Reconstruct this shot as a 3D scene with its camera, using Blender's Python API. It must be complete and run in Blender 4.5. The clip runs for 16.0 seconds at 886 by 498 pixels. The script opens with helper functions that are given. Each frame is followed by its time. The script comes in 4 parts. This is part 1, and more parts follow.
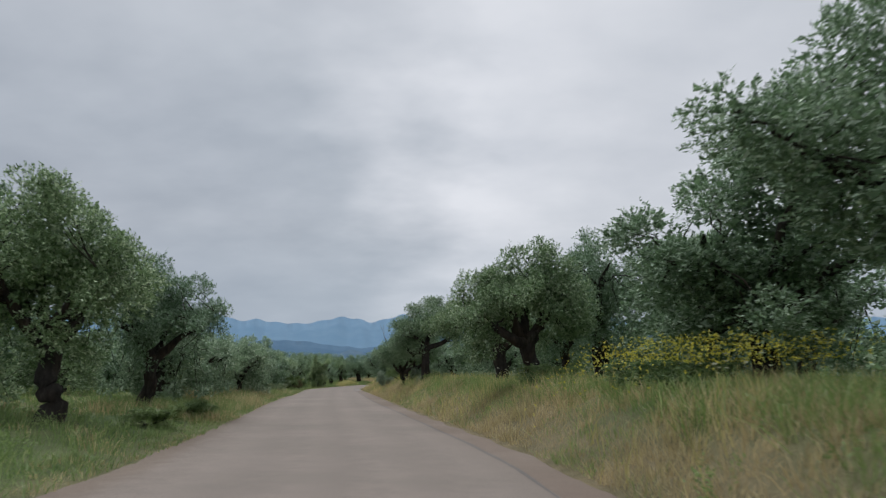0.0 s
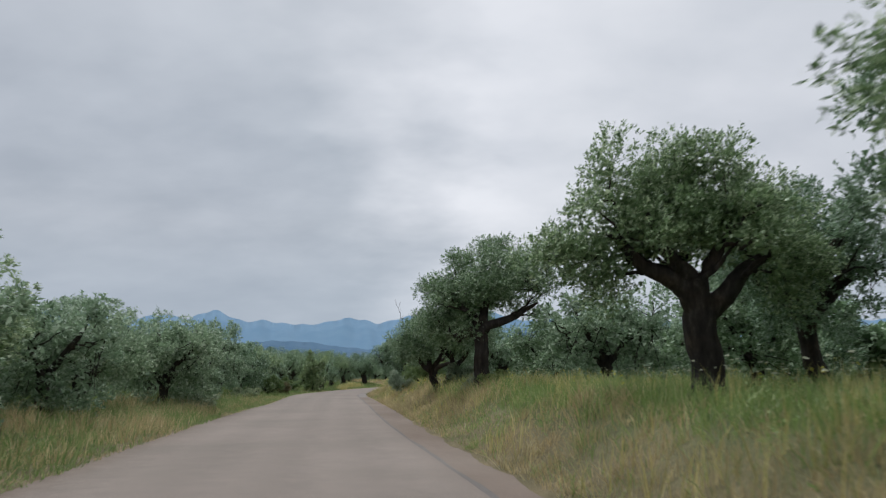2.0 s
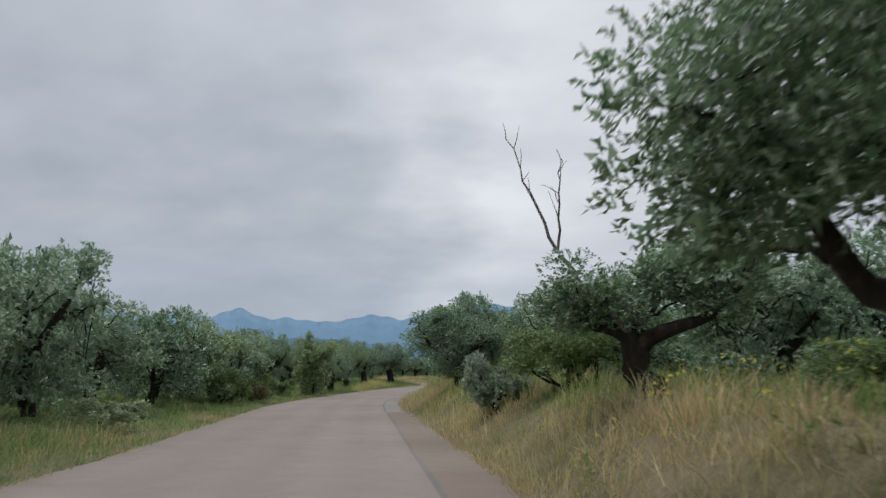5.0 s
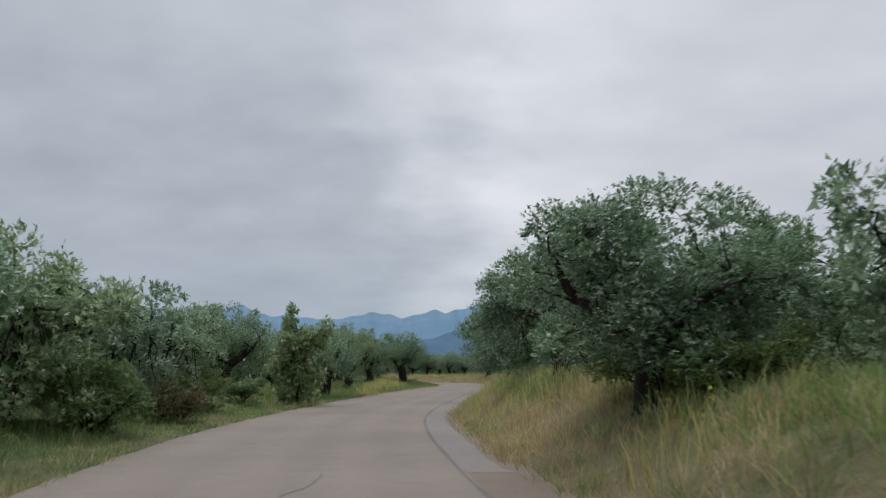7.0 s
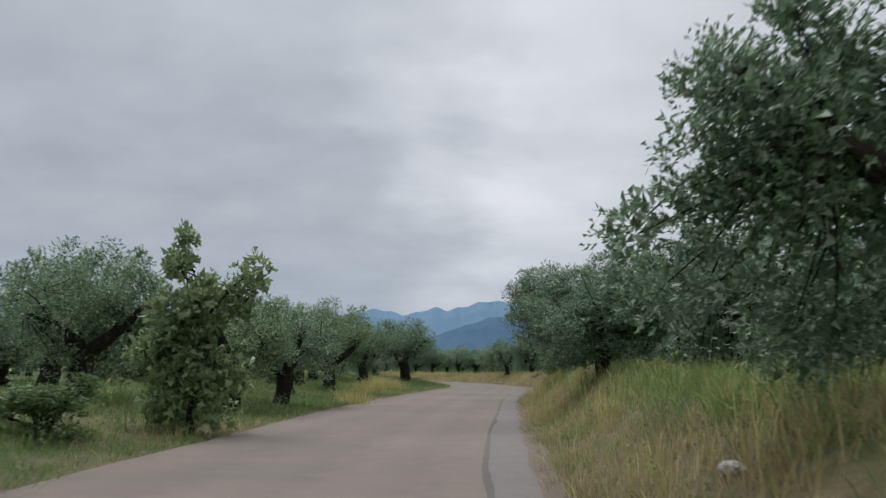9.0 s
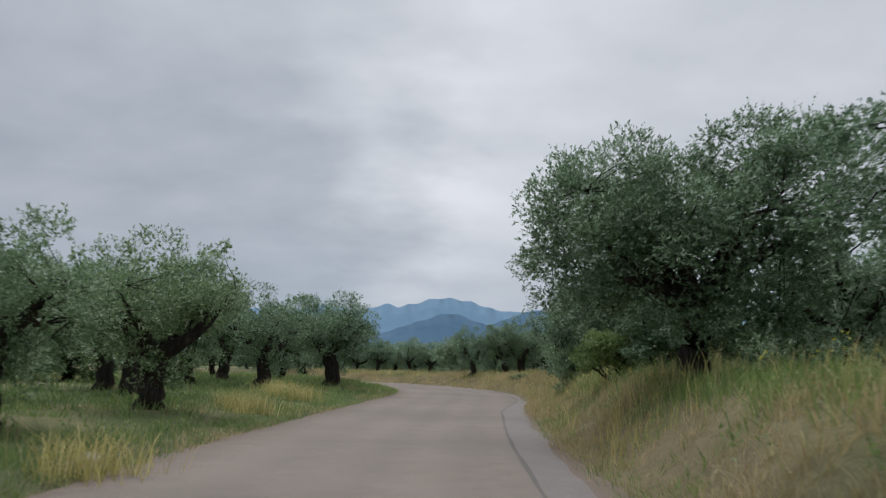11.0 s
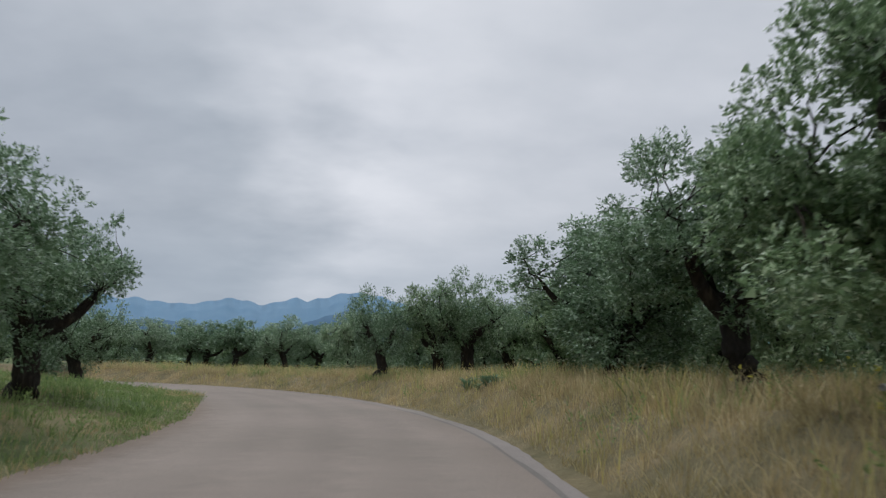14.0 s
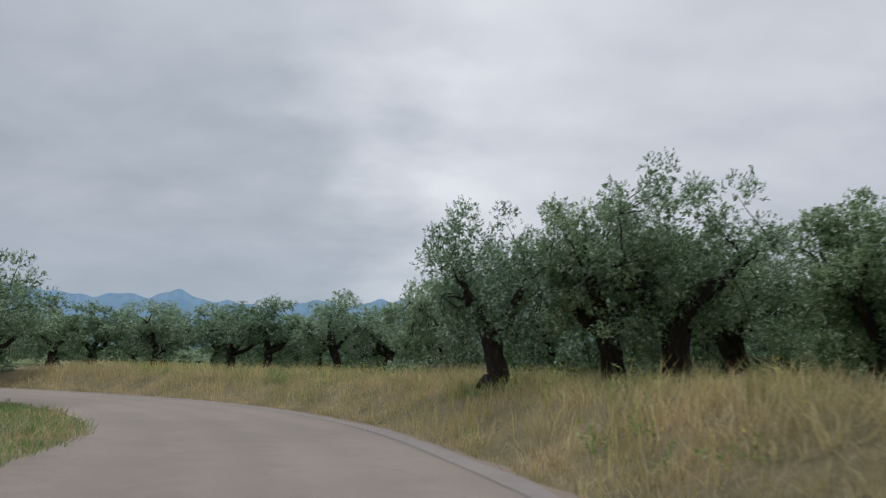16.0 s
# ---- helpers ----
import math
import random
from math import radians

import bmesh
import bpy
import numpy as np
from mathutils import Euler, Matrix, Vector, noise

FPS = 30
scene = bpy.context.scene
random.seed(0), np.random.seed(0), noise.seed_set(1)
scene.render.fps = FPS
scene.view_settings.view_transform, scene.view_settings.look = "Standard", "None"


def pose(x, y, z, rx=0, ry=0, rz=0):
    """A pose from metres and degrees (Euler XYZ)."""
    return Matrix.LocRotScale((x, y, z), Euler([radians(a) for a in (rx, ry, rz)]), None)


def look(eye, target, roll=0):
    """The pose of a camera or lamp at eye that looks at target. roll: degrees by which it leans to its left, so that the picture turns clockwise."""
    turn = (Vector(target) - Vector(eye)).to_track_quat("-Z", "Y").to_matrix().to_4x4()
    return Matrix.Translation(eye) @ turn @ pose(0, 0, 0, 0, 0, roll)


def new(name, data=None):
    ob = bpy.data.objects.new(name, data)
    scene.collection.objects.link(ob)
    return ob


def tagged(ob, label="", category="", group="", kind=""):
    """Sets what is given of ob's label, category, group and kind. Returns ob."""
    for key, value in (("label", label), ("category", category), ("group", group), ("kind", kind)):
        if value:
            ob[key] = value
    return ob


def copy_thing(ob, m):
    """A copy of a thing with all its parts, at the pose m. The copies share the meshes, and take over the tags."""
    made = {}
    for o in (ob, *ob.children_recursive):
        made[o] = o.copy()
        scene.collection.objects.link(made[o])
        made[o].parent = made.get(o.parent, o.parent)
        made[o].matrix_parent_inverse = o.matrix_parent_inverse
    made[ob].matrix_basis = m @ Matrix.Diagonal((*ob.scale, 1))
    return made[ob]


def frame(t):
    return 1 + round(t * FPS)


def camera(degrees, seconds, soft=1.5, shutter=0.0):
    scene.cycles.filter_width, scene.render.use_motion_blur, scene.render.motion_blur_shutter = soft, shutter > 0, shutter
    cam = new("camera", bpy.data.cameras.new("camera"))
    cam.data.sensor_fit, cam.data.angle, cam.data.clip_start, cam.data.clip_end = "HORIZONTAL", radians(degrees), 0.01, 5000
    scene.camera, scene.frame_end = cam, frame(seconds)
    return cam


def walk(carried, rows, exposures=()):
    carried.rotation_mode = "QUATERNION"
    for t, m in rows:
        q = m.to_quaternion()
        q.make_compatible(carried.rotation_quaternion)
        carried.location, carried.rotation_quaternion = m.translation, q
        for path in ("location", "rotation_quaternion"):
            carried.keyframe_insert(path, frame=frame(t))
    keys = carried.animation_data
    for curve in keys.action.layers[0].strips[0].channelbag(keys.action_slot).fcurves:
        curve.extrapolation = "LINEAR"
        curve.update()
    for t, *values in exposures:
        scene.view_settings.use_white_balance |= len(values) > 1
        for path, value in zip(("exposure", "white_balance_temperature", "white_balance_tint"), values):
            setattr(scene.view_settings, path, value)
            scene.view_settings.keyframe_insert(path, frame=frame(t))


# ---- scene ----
cam = camera(60.0, 16.0, soft=1.25, shutter=0.2)
# ---- camera and walk ----
PATH = [
    (0.0, pose(0.005, -0.012, 1.301, 99.43, 0.01, 0.01)),
    (0.5, pose(-0.508, 4.756, 1.308, 99.58, -0.23, -0.16)),
    (1.0, pose(-0.942, 9.443, 1.323, 99.60, -0.28, -0.06)),
    (1.5, pose(-1.316, 13.805, 1.277, 99.52, -0.18, 0.33)),
    (2.0, pose(-1.865, 18.270, 1.296, 99.54, -0.13, 0.48)),
    (2.5, pose(-2.400, 22.832, 1.310, 99.51, 0.14, 0.72)),
    (3.0, pose(-2.988, 27.338, 1.326, 99.43, 0.28, 0.86)),
    (3.5, pose(-3.558, 31.742, 1.337, 99.38, 0.10, 1.19)),
    (4.0, pose(-4.121, 35.875, 1.339, 99.30, 0.11, 1.42)),
    (4.5, pose(-4.544, 39.822, 1.309, 99.26, 0.18, 1.79)),
    (5.0, pose(-4.929, 43.708, 1.278, 99.27, 0.21, 2.21)),
    (7.5, pose(-8.345, 64.629, 1.211, 99.14, -0.34, 2.35)),
    (8.0, pose(-8.702, 68.342, 1.168, 99.16, -0.62, 2.52)),
    (8.5, pose(-9.061, 71.901, 1.180, 99.07, -0.88, 2.58)),
    (11.0, pose(-9.783, 93.849, 1.325, 98.84, -1.37, -1.35)),
    (11.5, pose(-9.919, 98.208, 1.312, 98.61, -1.45, -2.97)),
    (12.0, pose(-9.745, 102.719, 1.298, 98.60, -1.45, -4.62)),
    (12.5, pose(-9.437, 107.203, 1.318, 98.51, -1.28, -6.26)),
    (13.0, pose(-9.162, 111.557, 1.337, 98.61, -1.17, -7.68)),
    (13.5, pose(-8.645, 115.868, 1.341, 98.70, -1.14, -8.13)),
    (14.0, pose(-8.087, 120.319, 1.305, 98.67, -1.41, -8.04)),
    (14.5, pose(-7.656, 124.889, 1.282, 98.83, -1.51, -8.04)),
    (15.0, pose(-7.413, 129.338, 1.273, 98.86, -1.48, -7.99)),
    (15.5, pose(-7.410, 133.624, 1.260, 98.83, -1.20, -5.36)),
    (16.0, pose(-7.609, 137.632, 1.244, 98.55, -1.17, -1.76)),
]
# the clip's own exposure drifts a little on the way
walk(cam, PATH, [(0.0, 0.55, 6400, 10), (1.0, 0.63, 6400, 10), (4.0, 0.66, 6400, 10), (5.0, 0.58, 6400, 10), (8.5, 0.54, 6400, 10), (11.0, 0.52, 6370, 10), (12.0, 0.60, 6370, 10), (13.0, 0.50, 6330, 10), (14.5, 0.50, 6330, 10), (16.0, 0.55, 6370, 10)])

# ---- world, sun, exposure ----
SUN_DIR = (-0.25, 0.35, 0.90)
world = bpy.data.worlds.new("overcast_sky")
scene.world = world
world.use_nodes = True


def wire(tree, kind, values=(), links=(), **props):
    """A node with its settings, input values and incoming links."""
    node = tree.nodes.new(kind)
    for key, value in props.items():
        setattr(node, key, value)
    for key, value in dict(values).items():
        node.inputs[key].default_value = value
    for key, socket in dict(links).items():
        tree.links.new(socket, node.inputs[key])
    return node


def math_node(tree, op, a, b=None, clamp=False):
    node = tree.nodes.new("ShaderNodeMath")
    node.operation, node.use_clamp = op, clamp
    for i, v in enumerate((a, b)):
        if v is None:
            continue
        if isinstance(v, (int, float)):
            node.inputs[i].default_value = v
        else:
            tree.links.new(v, node.inputs[i])
    return node.outputs[0]


def ramp(tree, fac, stops):
    node = tree.nodes.new("ShaderNodeValToRGB")
    tree.links.new(fac, node.inputs[0])
    els = node.color_ramp.elements
    while len(els) < len(stops):
        els.new(0.5)
    for el, (pos, col) in zip(els, stops):
        el.position, el.color = pos, (*col, 1)
    return node.outputs[0]


def blend(tree, fac, a, b, mode="MIX"):
    node = tree.nodes.new("ShaderNodeMix")
    node.data_type, node.blend_type = "RGBA", mode
    for i, v in ((0, fac), (6, a), (7, b)):
        if isinstance(v, (int, float)):
            node.inputs[i].default_value = v
        elif isinstance(v, tuple):
            node.inputs[i].default_value = (*v, 1)
        else:
            tree.links.new(v, node.inputs[i])
    return node.outputs[2]


nt = world.node_tree
nt.nodes.clear()
sky = wire(nt, "ShaderNodeTexSky", sky_type="NISHITA", sun_disc=False)
sky.sun_elevation, sky.sun_rotation = math.asin(SUN_DIR[2] / Vector(SUN_DIR).length), math.atan2(SUN_DIR[0], SUN_DIR[1])
sky.dust_density = 4.0
coord = wire(nt, "ShaderNodeTexCoord").outputs["Generated"]
sep = wire(nt, "ShaderNodeSeparateXYZ", links={0: coord})
flat = math_node(nt, "ADD", math_node(nt, "MAXIMUM", sep.outputs[2], 0.0), 0.34)
cx = math_node(nt, "DIVIDE", sep.outputs[0], flat)
cy = math_node(nt, "DIVIDE", sep.outputs[1], flat)
plane = wire(nt, "ShaderNodeCombineXYZ", links={0: cx, 1: cy}).outputs[0]
big = wire(nt, "ShaderNodeMapping", values={"Location": (3.1, 1.7, 0.0), "Scale": (1.3, 1.1, 1.0)}, links={0: plane}).outputs[0]
clouds_big = wire(nt, "ShaderNodeTexNoise", values={"Scale": 1.0, "Detail": 3.0, "Roughness": 0.45, "Distortion": 0.3}, links={"Vector": big}).outputs[0]
small = wire(nt, "ShaderNodeMapping", values={"Location": (7.0, 2.0, 0.0), "Scale": (3.4, 4.4, 1.0)}, links={0: plane}).outputs[0]
clouds_small = wire(nt, "ShaderNodeTexNoise", values={"Scale": 1.0, "Detail": 4.0, "Roughness": 0.5}, links={"Vector": small}).outputs[0]
# long cloud banks that run away from the viewer, broken up by noise
bank_at = math_node(nt, "ADD", math_node(nt, "MULTIPLY", math_node(nt, "SUBTRACT", clouds_big, 0.5), 0.75), cx)
bank_at = math_node(nt, "ADD", math_node(nt, "MULTIPLY", math_node(nt, "SUBTRACT", clouds_small, 0.5), 0.30), bank_at)
bank = ramp(nt, math_node(nt, "ADD", math_node(nt, "MULTIPLY", bank_at, 0.25), 0.5, True), (
    (0.20, (0.45, 0.485, 0.54)), (0.34, (0.445, 0.483, 0.54)), (0.415, (0.465, 0.505, 0.56)), (0.465, (0.60, 0.63, 0.68)),
    (0.51, (0.735, 0.755, 0.80)), (0.57, (0.69, 0.712, 0.757)), (0.66, (0.60, 0.625, 0.675)), (0.80, (0.52, 0.55, 0.60))))
lift = ramp(nt, clouds_small, ((0.3, (0.87, 0.885, 0.90)), (0.7, (1.12, 1.11, 1.10))))
cloud_col = blend(nt, 1.0, bank, lift, "MULTIPLY")
cloud_col = blend(nt, math_node(nt, "MULTIPLY", math_node(nt, "SUBTRACT", sep.outputs[2], 0.30, True), 1.6, True), cloud_col, (0.74, 0.755, 0.79))
cloud_col = blend(nt, math_node(nt, "MULTIPLY", math_node(nt, "SUBTRACT", 0.19, sep.outputs[2], True), 4.6, True), cloud_col, (0.385, 0.455, 0.54))
blue = wire(nt, "ShaderNodeVectorMath", values={1: (0.07, 0.07, 0.07)}, links={0: sky.outputs[0]}, operation="MULTIPLY").outputs[0]
total = blend(nt, 0.95, blue, cloud_col)
back = wire(nt, "ShaderNodeBackground", values={"Strength": 0.66}, links={0: total})
wire(nt, "ShaderNodeOutputWorld", links={0: back.outputs[0]})

sun = new("sun", bpy.data.lights.new("sun", "SUN"))
sun.data.energy, sun.data.angle, sun.data.color = 1.5, radians(40), (0.94, 0.98, 0.99)
sun.matrix_world = look((0, 0, 60), (-SUN_DIR[0], -SUN_DIR[1], 60 - SUN_DIR[2]))
scene.view_settings.exposure = 0.6


# ---- materials ----
def material(name, rough=0.9):
    m = bpy.data.materials.new(name)
    m.use_nodes = True
    tree = m.node_tree
    shader = tree.nodes["Principled BSDF"]
    shader.inputs["Roughness"].default_value = rough
    shader.inputs["Specular IOR Level"].default_value = 0.25
    place = tree.nodes.new("ShaderNodeTexCoord").outputs["Object"]
    return m, tree, shader, place


def noise_at(tree, place, scale, detail=3.0, rough=0.55, stretch=None):
    if stretch:
        place = wire(tree, "ShaderNodeMapping", values={"Scale": stretch}, links={0: place}).outputs[0]
    return wire(tree, "ShaderNodeTexNoise", values={"Scale": scale, "Detail": detail, "Roughness": rough}, links={"Vector": place}).outputs[0]


def bump(tree, shader, height, strength, distance):
    node = wire(tree, "ShaderNodeBump", values={"Strength": strength, "Distance": distance}, links={"Height": height})
    tree.links.new(node.outputs[0], shader.inputs["Normal"])


def leaf_material(name, dark, mid, pale, through_share=0.3, gloss=0.55):
    m, tree, shader, place = material(name, gloss)
    shader.inputs["Specular IOR Level"].default_value = 0.42
    rnd = tree.nodes.new("ShaderNodeNewGeometry").outputs["Random Per Island"]
    patch = noise_at(tree, place, 0.9, 2.0)
    own = tree.nodes.new("ShaderNodeObjectInfo").outputs["Random"]
    col = ramp(tree, rnd, ((0.0, dark), (0.42, mid), (0.74, mid), (0.90, pale)))
    shade = ramp(tree, patch, ((0.3, (0.75, 0.8, 0.72)), (0.7, (1.15, 1.12, 1.1))))
    col = blend(tree, 1.0, col, shade, "MULTIPLY")
    tone = ramp(tree, own, ((0.0, (0.88, 0.92, 0.95)), (0.5, (1.0, 1.0, 1.0)), (1.0, (1.12, 1.08, 0.92))))
    col = blend(tree, 1.0, col, tone, "MULTIPLY")
    tree.links.new(col, shader.inputs["Base Color"])
    glow = wire(tree, "ShaderNodeBsdfTranslucent", links={0: col})
    both = wire(tree, "ShaderNodeMixShader", values={0: through_share}, links={1: shader.outputs[0], 2: glow.outputs[0]})
    tree.links.new(both.outputs[0], tree.nodes["Material Output"].inputs[0])
    return m


OLIVE_LEAF = leaf_material("olive_leaf", (0.068, 0.120, 0.060), (0.188, 0.284, 0.162), (0.47, 0.575, 0.45), 0.36, 0.42)
PALE_OLIVE = leaf_material("pale_olive_leaf", (0.115, 0.175, 0.102), (0.262, 0.362, 0.235), (0.53, 0.62, 0.49), 0.42, 0.42)
SHRUB_LEAF = leaf_material("shrub_leaf", (0.09, 0.145, 0.055), (0.175, 0.255, 0.10), (0.29, 0.37, 0.18))
GREY_LEAF = leaf_material("grey_leaf", (0.16, 0.21, 0.14), (0.30, 0.37, 0.27), (0.48, 0.53, 0.43), 0.4)
WEED_LEAF = leaf_material("weed_leaf", (0.14, 0.21, 0.07), (0.23, 0.32, 0.11), (0.33, 0.41, 0.18), 0.45)
GREEN_GRASS = leaf_material("green_grass", (0.135, 0.200, 0.058), (0.248, 0.340, 0.108), (0.41, 0.455, 0.205), 0.45)
LAWN_GRASS = leaf_material("lawn_grass", (0.105, 0.172, 0.056), (0.192, 0.280, 0.100), (0.33, 0.38, 0.18), 0.45)
DRY_GRASS = leaf_material("dry_grass", (0.32, 0.245, 0.13), (0.52, 0.412, 0.228), (0.68, 0.565, 0.355), 0.5)
SEED_GRASS = leaf_material("seed_grass", (0.32, 0.30, 0.13), (0.50, 0.445, 0.21), (0.64, 0.56, 0.33), 0.5)
SAPLING_LEAF = leaf_material("sapling_leaf", (0.13, 0.185, 0.10), (0.215, 0.305, 0.178), (0.40, 0.48, 0.33), 0.45)
BLUE_LEAF = leaf_material("blue_green_leaf", (0.085, 0.150, 0.095), (0.150, 0.240, 0.150), (0.26, 0.35, 0.22), 0.3)
RUST_LEAF = leaf_material("rusty_leaf", (0.090, 0.085, 0.045), (0.150, 0.138, 0.078), (0.22, 0.20, 0.12), 0.3)
UMBEL = leaf_material("cream_umbel", (0.50, 0.50, 0.38), (0.66, 0.66, 0.52), (0.76, 0.76, 0.64), 0.35)
FLOWER = leaf_material("yellow_flower", (0.60, 0.52, 0.06), (0.74, 0.66, 0.10), (0.80, 0.74, 0.20), 0.35)


def bark_material():
    m, tree, shader, place = material("olive_bark", 0.95)
    grain = noise_at(tree, place, 9.0, 6.0, 0.65, (1.0, 1.0, 0.3))
    patch = noise_at(tree, place, 2.2, 3.0)
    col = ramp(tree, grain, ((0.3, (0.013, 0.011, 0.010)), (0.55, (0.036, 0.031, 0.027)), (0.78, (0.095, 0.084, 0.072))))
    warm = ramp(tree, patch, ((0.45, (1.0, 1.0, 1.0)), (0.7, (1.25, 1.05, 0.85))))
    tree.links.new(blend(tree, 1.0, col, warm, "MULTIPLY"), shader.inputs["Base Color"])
    bump(tree, shader, grain, 0.9, 0.05)
    return m


BARK = bark_material()


def twig_material():
    m, tree, shader, place = material("dead_wood", 0.9)
    col = ramp(tree, noise_at(tree, place, 14.0), ((0.3, (0.10, 0.085, 0.075)), (0.7, (0.22, 0.19, 0.17))))
    tree.links.new(col, shader.inputs["Base Color"])
    return m


DEAD_WOOD = twig_material()


def asphalt_material(name, a, b, c, worn=False):
    m, tree, shader, place = material(name, 0.9)
    wide = noise_at(tree, place, 0.22, 4.0, 0.6)
    mid = noise_at(tree, place, 2.6, 5.0, 0.6)
    fine = noise_at(tree, place, 60.0, 3.0, 0.7)
    col = ramp(tree, wide, ((0.3, a), (0.5, b), (0.7, c)))
    col = blend(tree, 1.0, col, ramp(tree, mid, ((0.25, (0.93, 0.93, 0.935)), (0.75, (1.055, 1.05, 1.045)))), "MULTIPLY")
    col = blend(tree, 1.0, col, ramp(tree, fine, ((0.25, (0.72, 0.72, 0.72)), (0.75, (1.22, 1.22, 1.22)))), "MULTIPLY")
    if worn:
        # polished wheel tracks, and earth washed over the left margin
        across = wire(tree, "ShaderNodeAttribute", attribute_name="across").outputs["Fac"]
        wander = math_node(tree, "ADD", across, math_node(tree, "MULTIPLY", math_node(tree, "SUBTRACT", mid, 0.5), 0.9))
        at = math_node(tree, "ADD", math_node(tree, "MULTIPLY", wander, 0.125), 0.5, True)
        lane = ramp(tree, at, ((0.12, (0.80, 0.74, 0.68)), (0.17, (0.94, 0.93, 0.92)), (0.25, (1.04, 1.04, 1.04)), (0.34, (0.95, 0.95, 0.95)), (0.43, (1.03, 1.03, 1.03)),
                               (0.50, (0.94, 0.94, 0.94)), (0.57, (1.05, 1.05, 1.05)), (0.65, (0.96, 0.96, 0.96)), (0.73, (1.04, 1.04, 1.04)), (0.80, (0.96, 0.95, 0.94))))
        col = blend(tree, 1.0, col, lane, "MULTIPLY")
    tree.links.new(col, shader.inputs["Base Color"])
    bump(tree, shader, fine, 0.35, 0.01)
    return m


ASPHALT = asphalt_material("old_asphalt", (0.186, 0.156, 0.134), (0.213, 0.177, 0.153), (0.236, 0.197, 0.171), True)
STRIP = asphalt_material("grey_edge_asphalt", (0.186, 0.162, 0.150), (0.211, 0.185, 0.172), (0.233, 0.206, 0.192))
DIRT = asphalt_material("red_dirt", (0.155, 0.115, 0.09), (0.185, 0.142, 0.115), (0.215, 0.172, 0.142))
TAR = asphalt_material("tar_seam", (0.115, 0.102, 0.095), (0.145, 0.13, 0.12), (0.185, 0.165, 0.152))


def ground_material():
    m, tree, shader, place = material("meadow_ground", 1.0)
    wide = noise_at(tree, place, 0.09, 4.0, 0.6)
    mid = noise_at(tree, place, 0.9, 5.0, 0.65)
    fine = noise_at(tree, place, 14.0, 5.0, 0.75)
    green = ramp(tree, mid, ((0.3, (0.070, 0.104, 0.038)), (0.6, (0.112, 0.148, 0.056)), (0.8, (0.175, 0.19, 0.082))))
    straw = ramp(tree, mid, ((0.3, (0.22, 0.18, 0.095)), (0.7, (0.34, 0.275, 0.16))))
    litter = ramp(tree, mid, ((0.3, (0.138, 0.110, 0.064)), (0.7, (0.255, 0.203, 0.118))))
    col = blend(tree, ramp(tree, wide, ((0.53, (0, 0, 0)), (0.70, (1, 1, 1)))), green, straw)
    # dry litter between the blades of the roadside verge
    verge = wire(tree, "ShaderNodeAttribute", attribute_name="dry").outputs["Fac"]
    col = blend(tree, math_node(tree, "ADD", verge, math_node(tree, "MULTIPLY", math_node(tree, "SUBTRACT", mid, 0.5), 0.8), True), col, litter)
    col = blend(tree, 1.0, col, ramp(tree, fine, ((0.25, (0.6, 0.6, 0.6)), (0.75, (1.25, 1.25, 1.25)))), "MULTIPLY")
    tree.links.new(col, shader.inputs["Base Color"])
    bump(tree, shader, fine, 0.8, 0.08)
    return m


GROUND = ground_material()


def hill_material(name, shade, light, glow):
    """Far backdrop hills: distance haze put into the colour as dull blue plus a self-glow, with woods and bare slopes
    as slow variation.
    """
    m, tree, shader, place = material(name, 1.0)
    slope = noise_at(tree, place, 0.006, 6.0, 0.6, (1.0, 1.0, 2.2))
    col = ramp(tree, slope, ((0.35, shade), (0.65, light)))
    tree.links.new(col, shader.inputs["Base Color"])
    # emission of the same blue stands in for light scattered by the haze
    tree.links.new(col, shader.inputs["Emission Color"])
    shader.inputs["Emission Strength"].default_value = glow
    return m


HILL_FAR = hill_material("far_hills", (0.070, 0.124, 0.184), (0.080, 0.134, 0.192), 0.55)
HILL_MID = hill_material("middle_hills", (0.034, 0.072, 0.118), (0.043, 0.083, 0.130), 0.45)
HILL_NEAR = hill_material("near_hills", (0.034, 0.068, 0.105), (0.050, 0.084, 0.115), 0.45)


def plain_material(name, a, b, scale=6.0, rough=0.85):
    m, tree, shader, place = material(name, rough)
    n = noise_at(tree, place, scale, 5.0, 0.6)
    tree.links.new(ramp(tree, n, ((0.3, a), (0.7, b))), shader.inputs["Base Color"])
    bump(tree, shader, n, 0.4, 0.02)
    return m


STONE = plain_material("pale_stone", (0.30, 0.28, 0.25), (0.52, 0.50, 0.46))
RUBBLE = plain_material("dark_rubble", (0.07, 0.06, 0.055), (0.17, 0.15, 0.13))
POLE_WOOD = plain_material("pole_wood", (0.06, 0.05, 0.045), (0.13, 0.115, 0.10), 3.0)


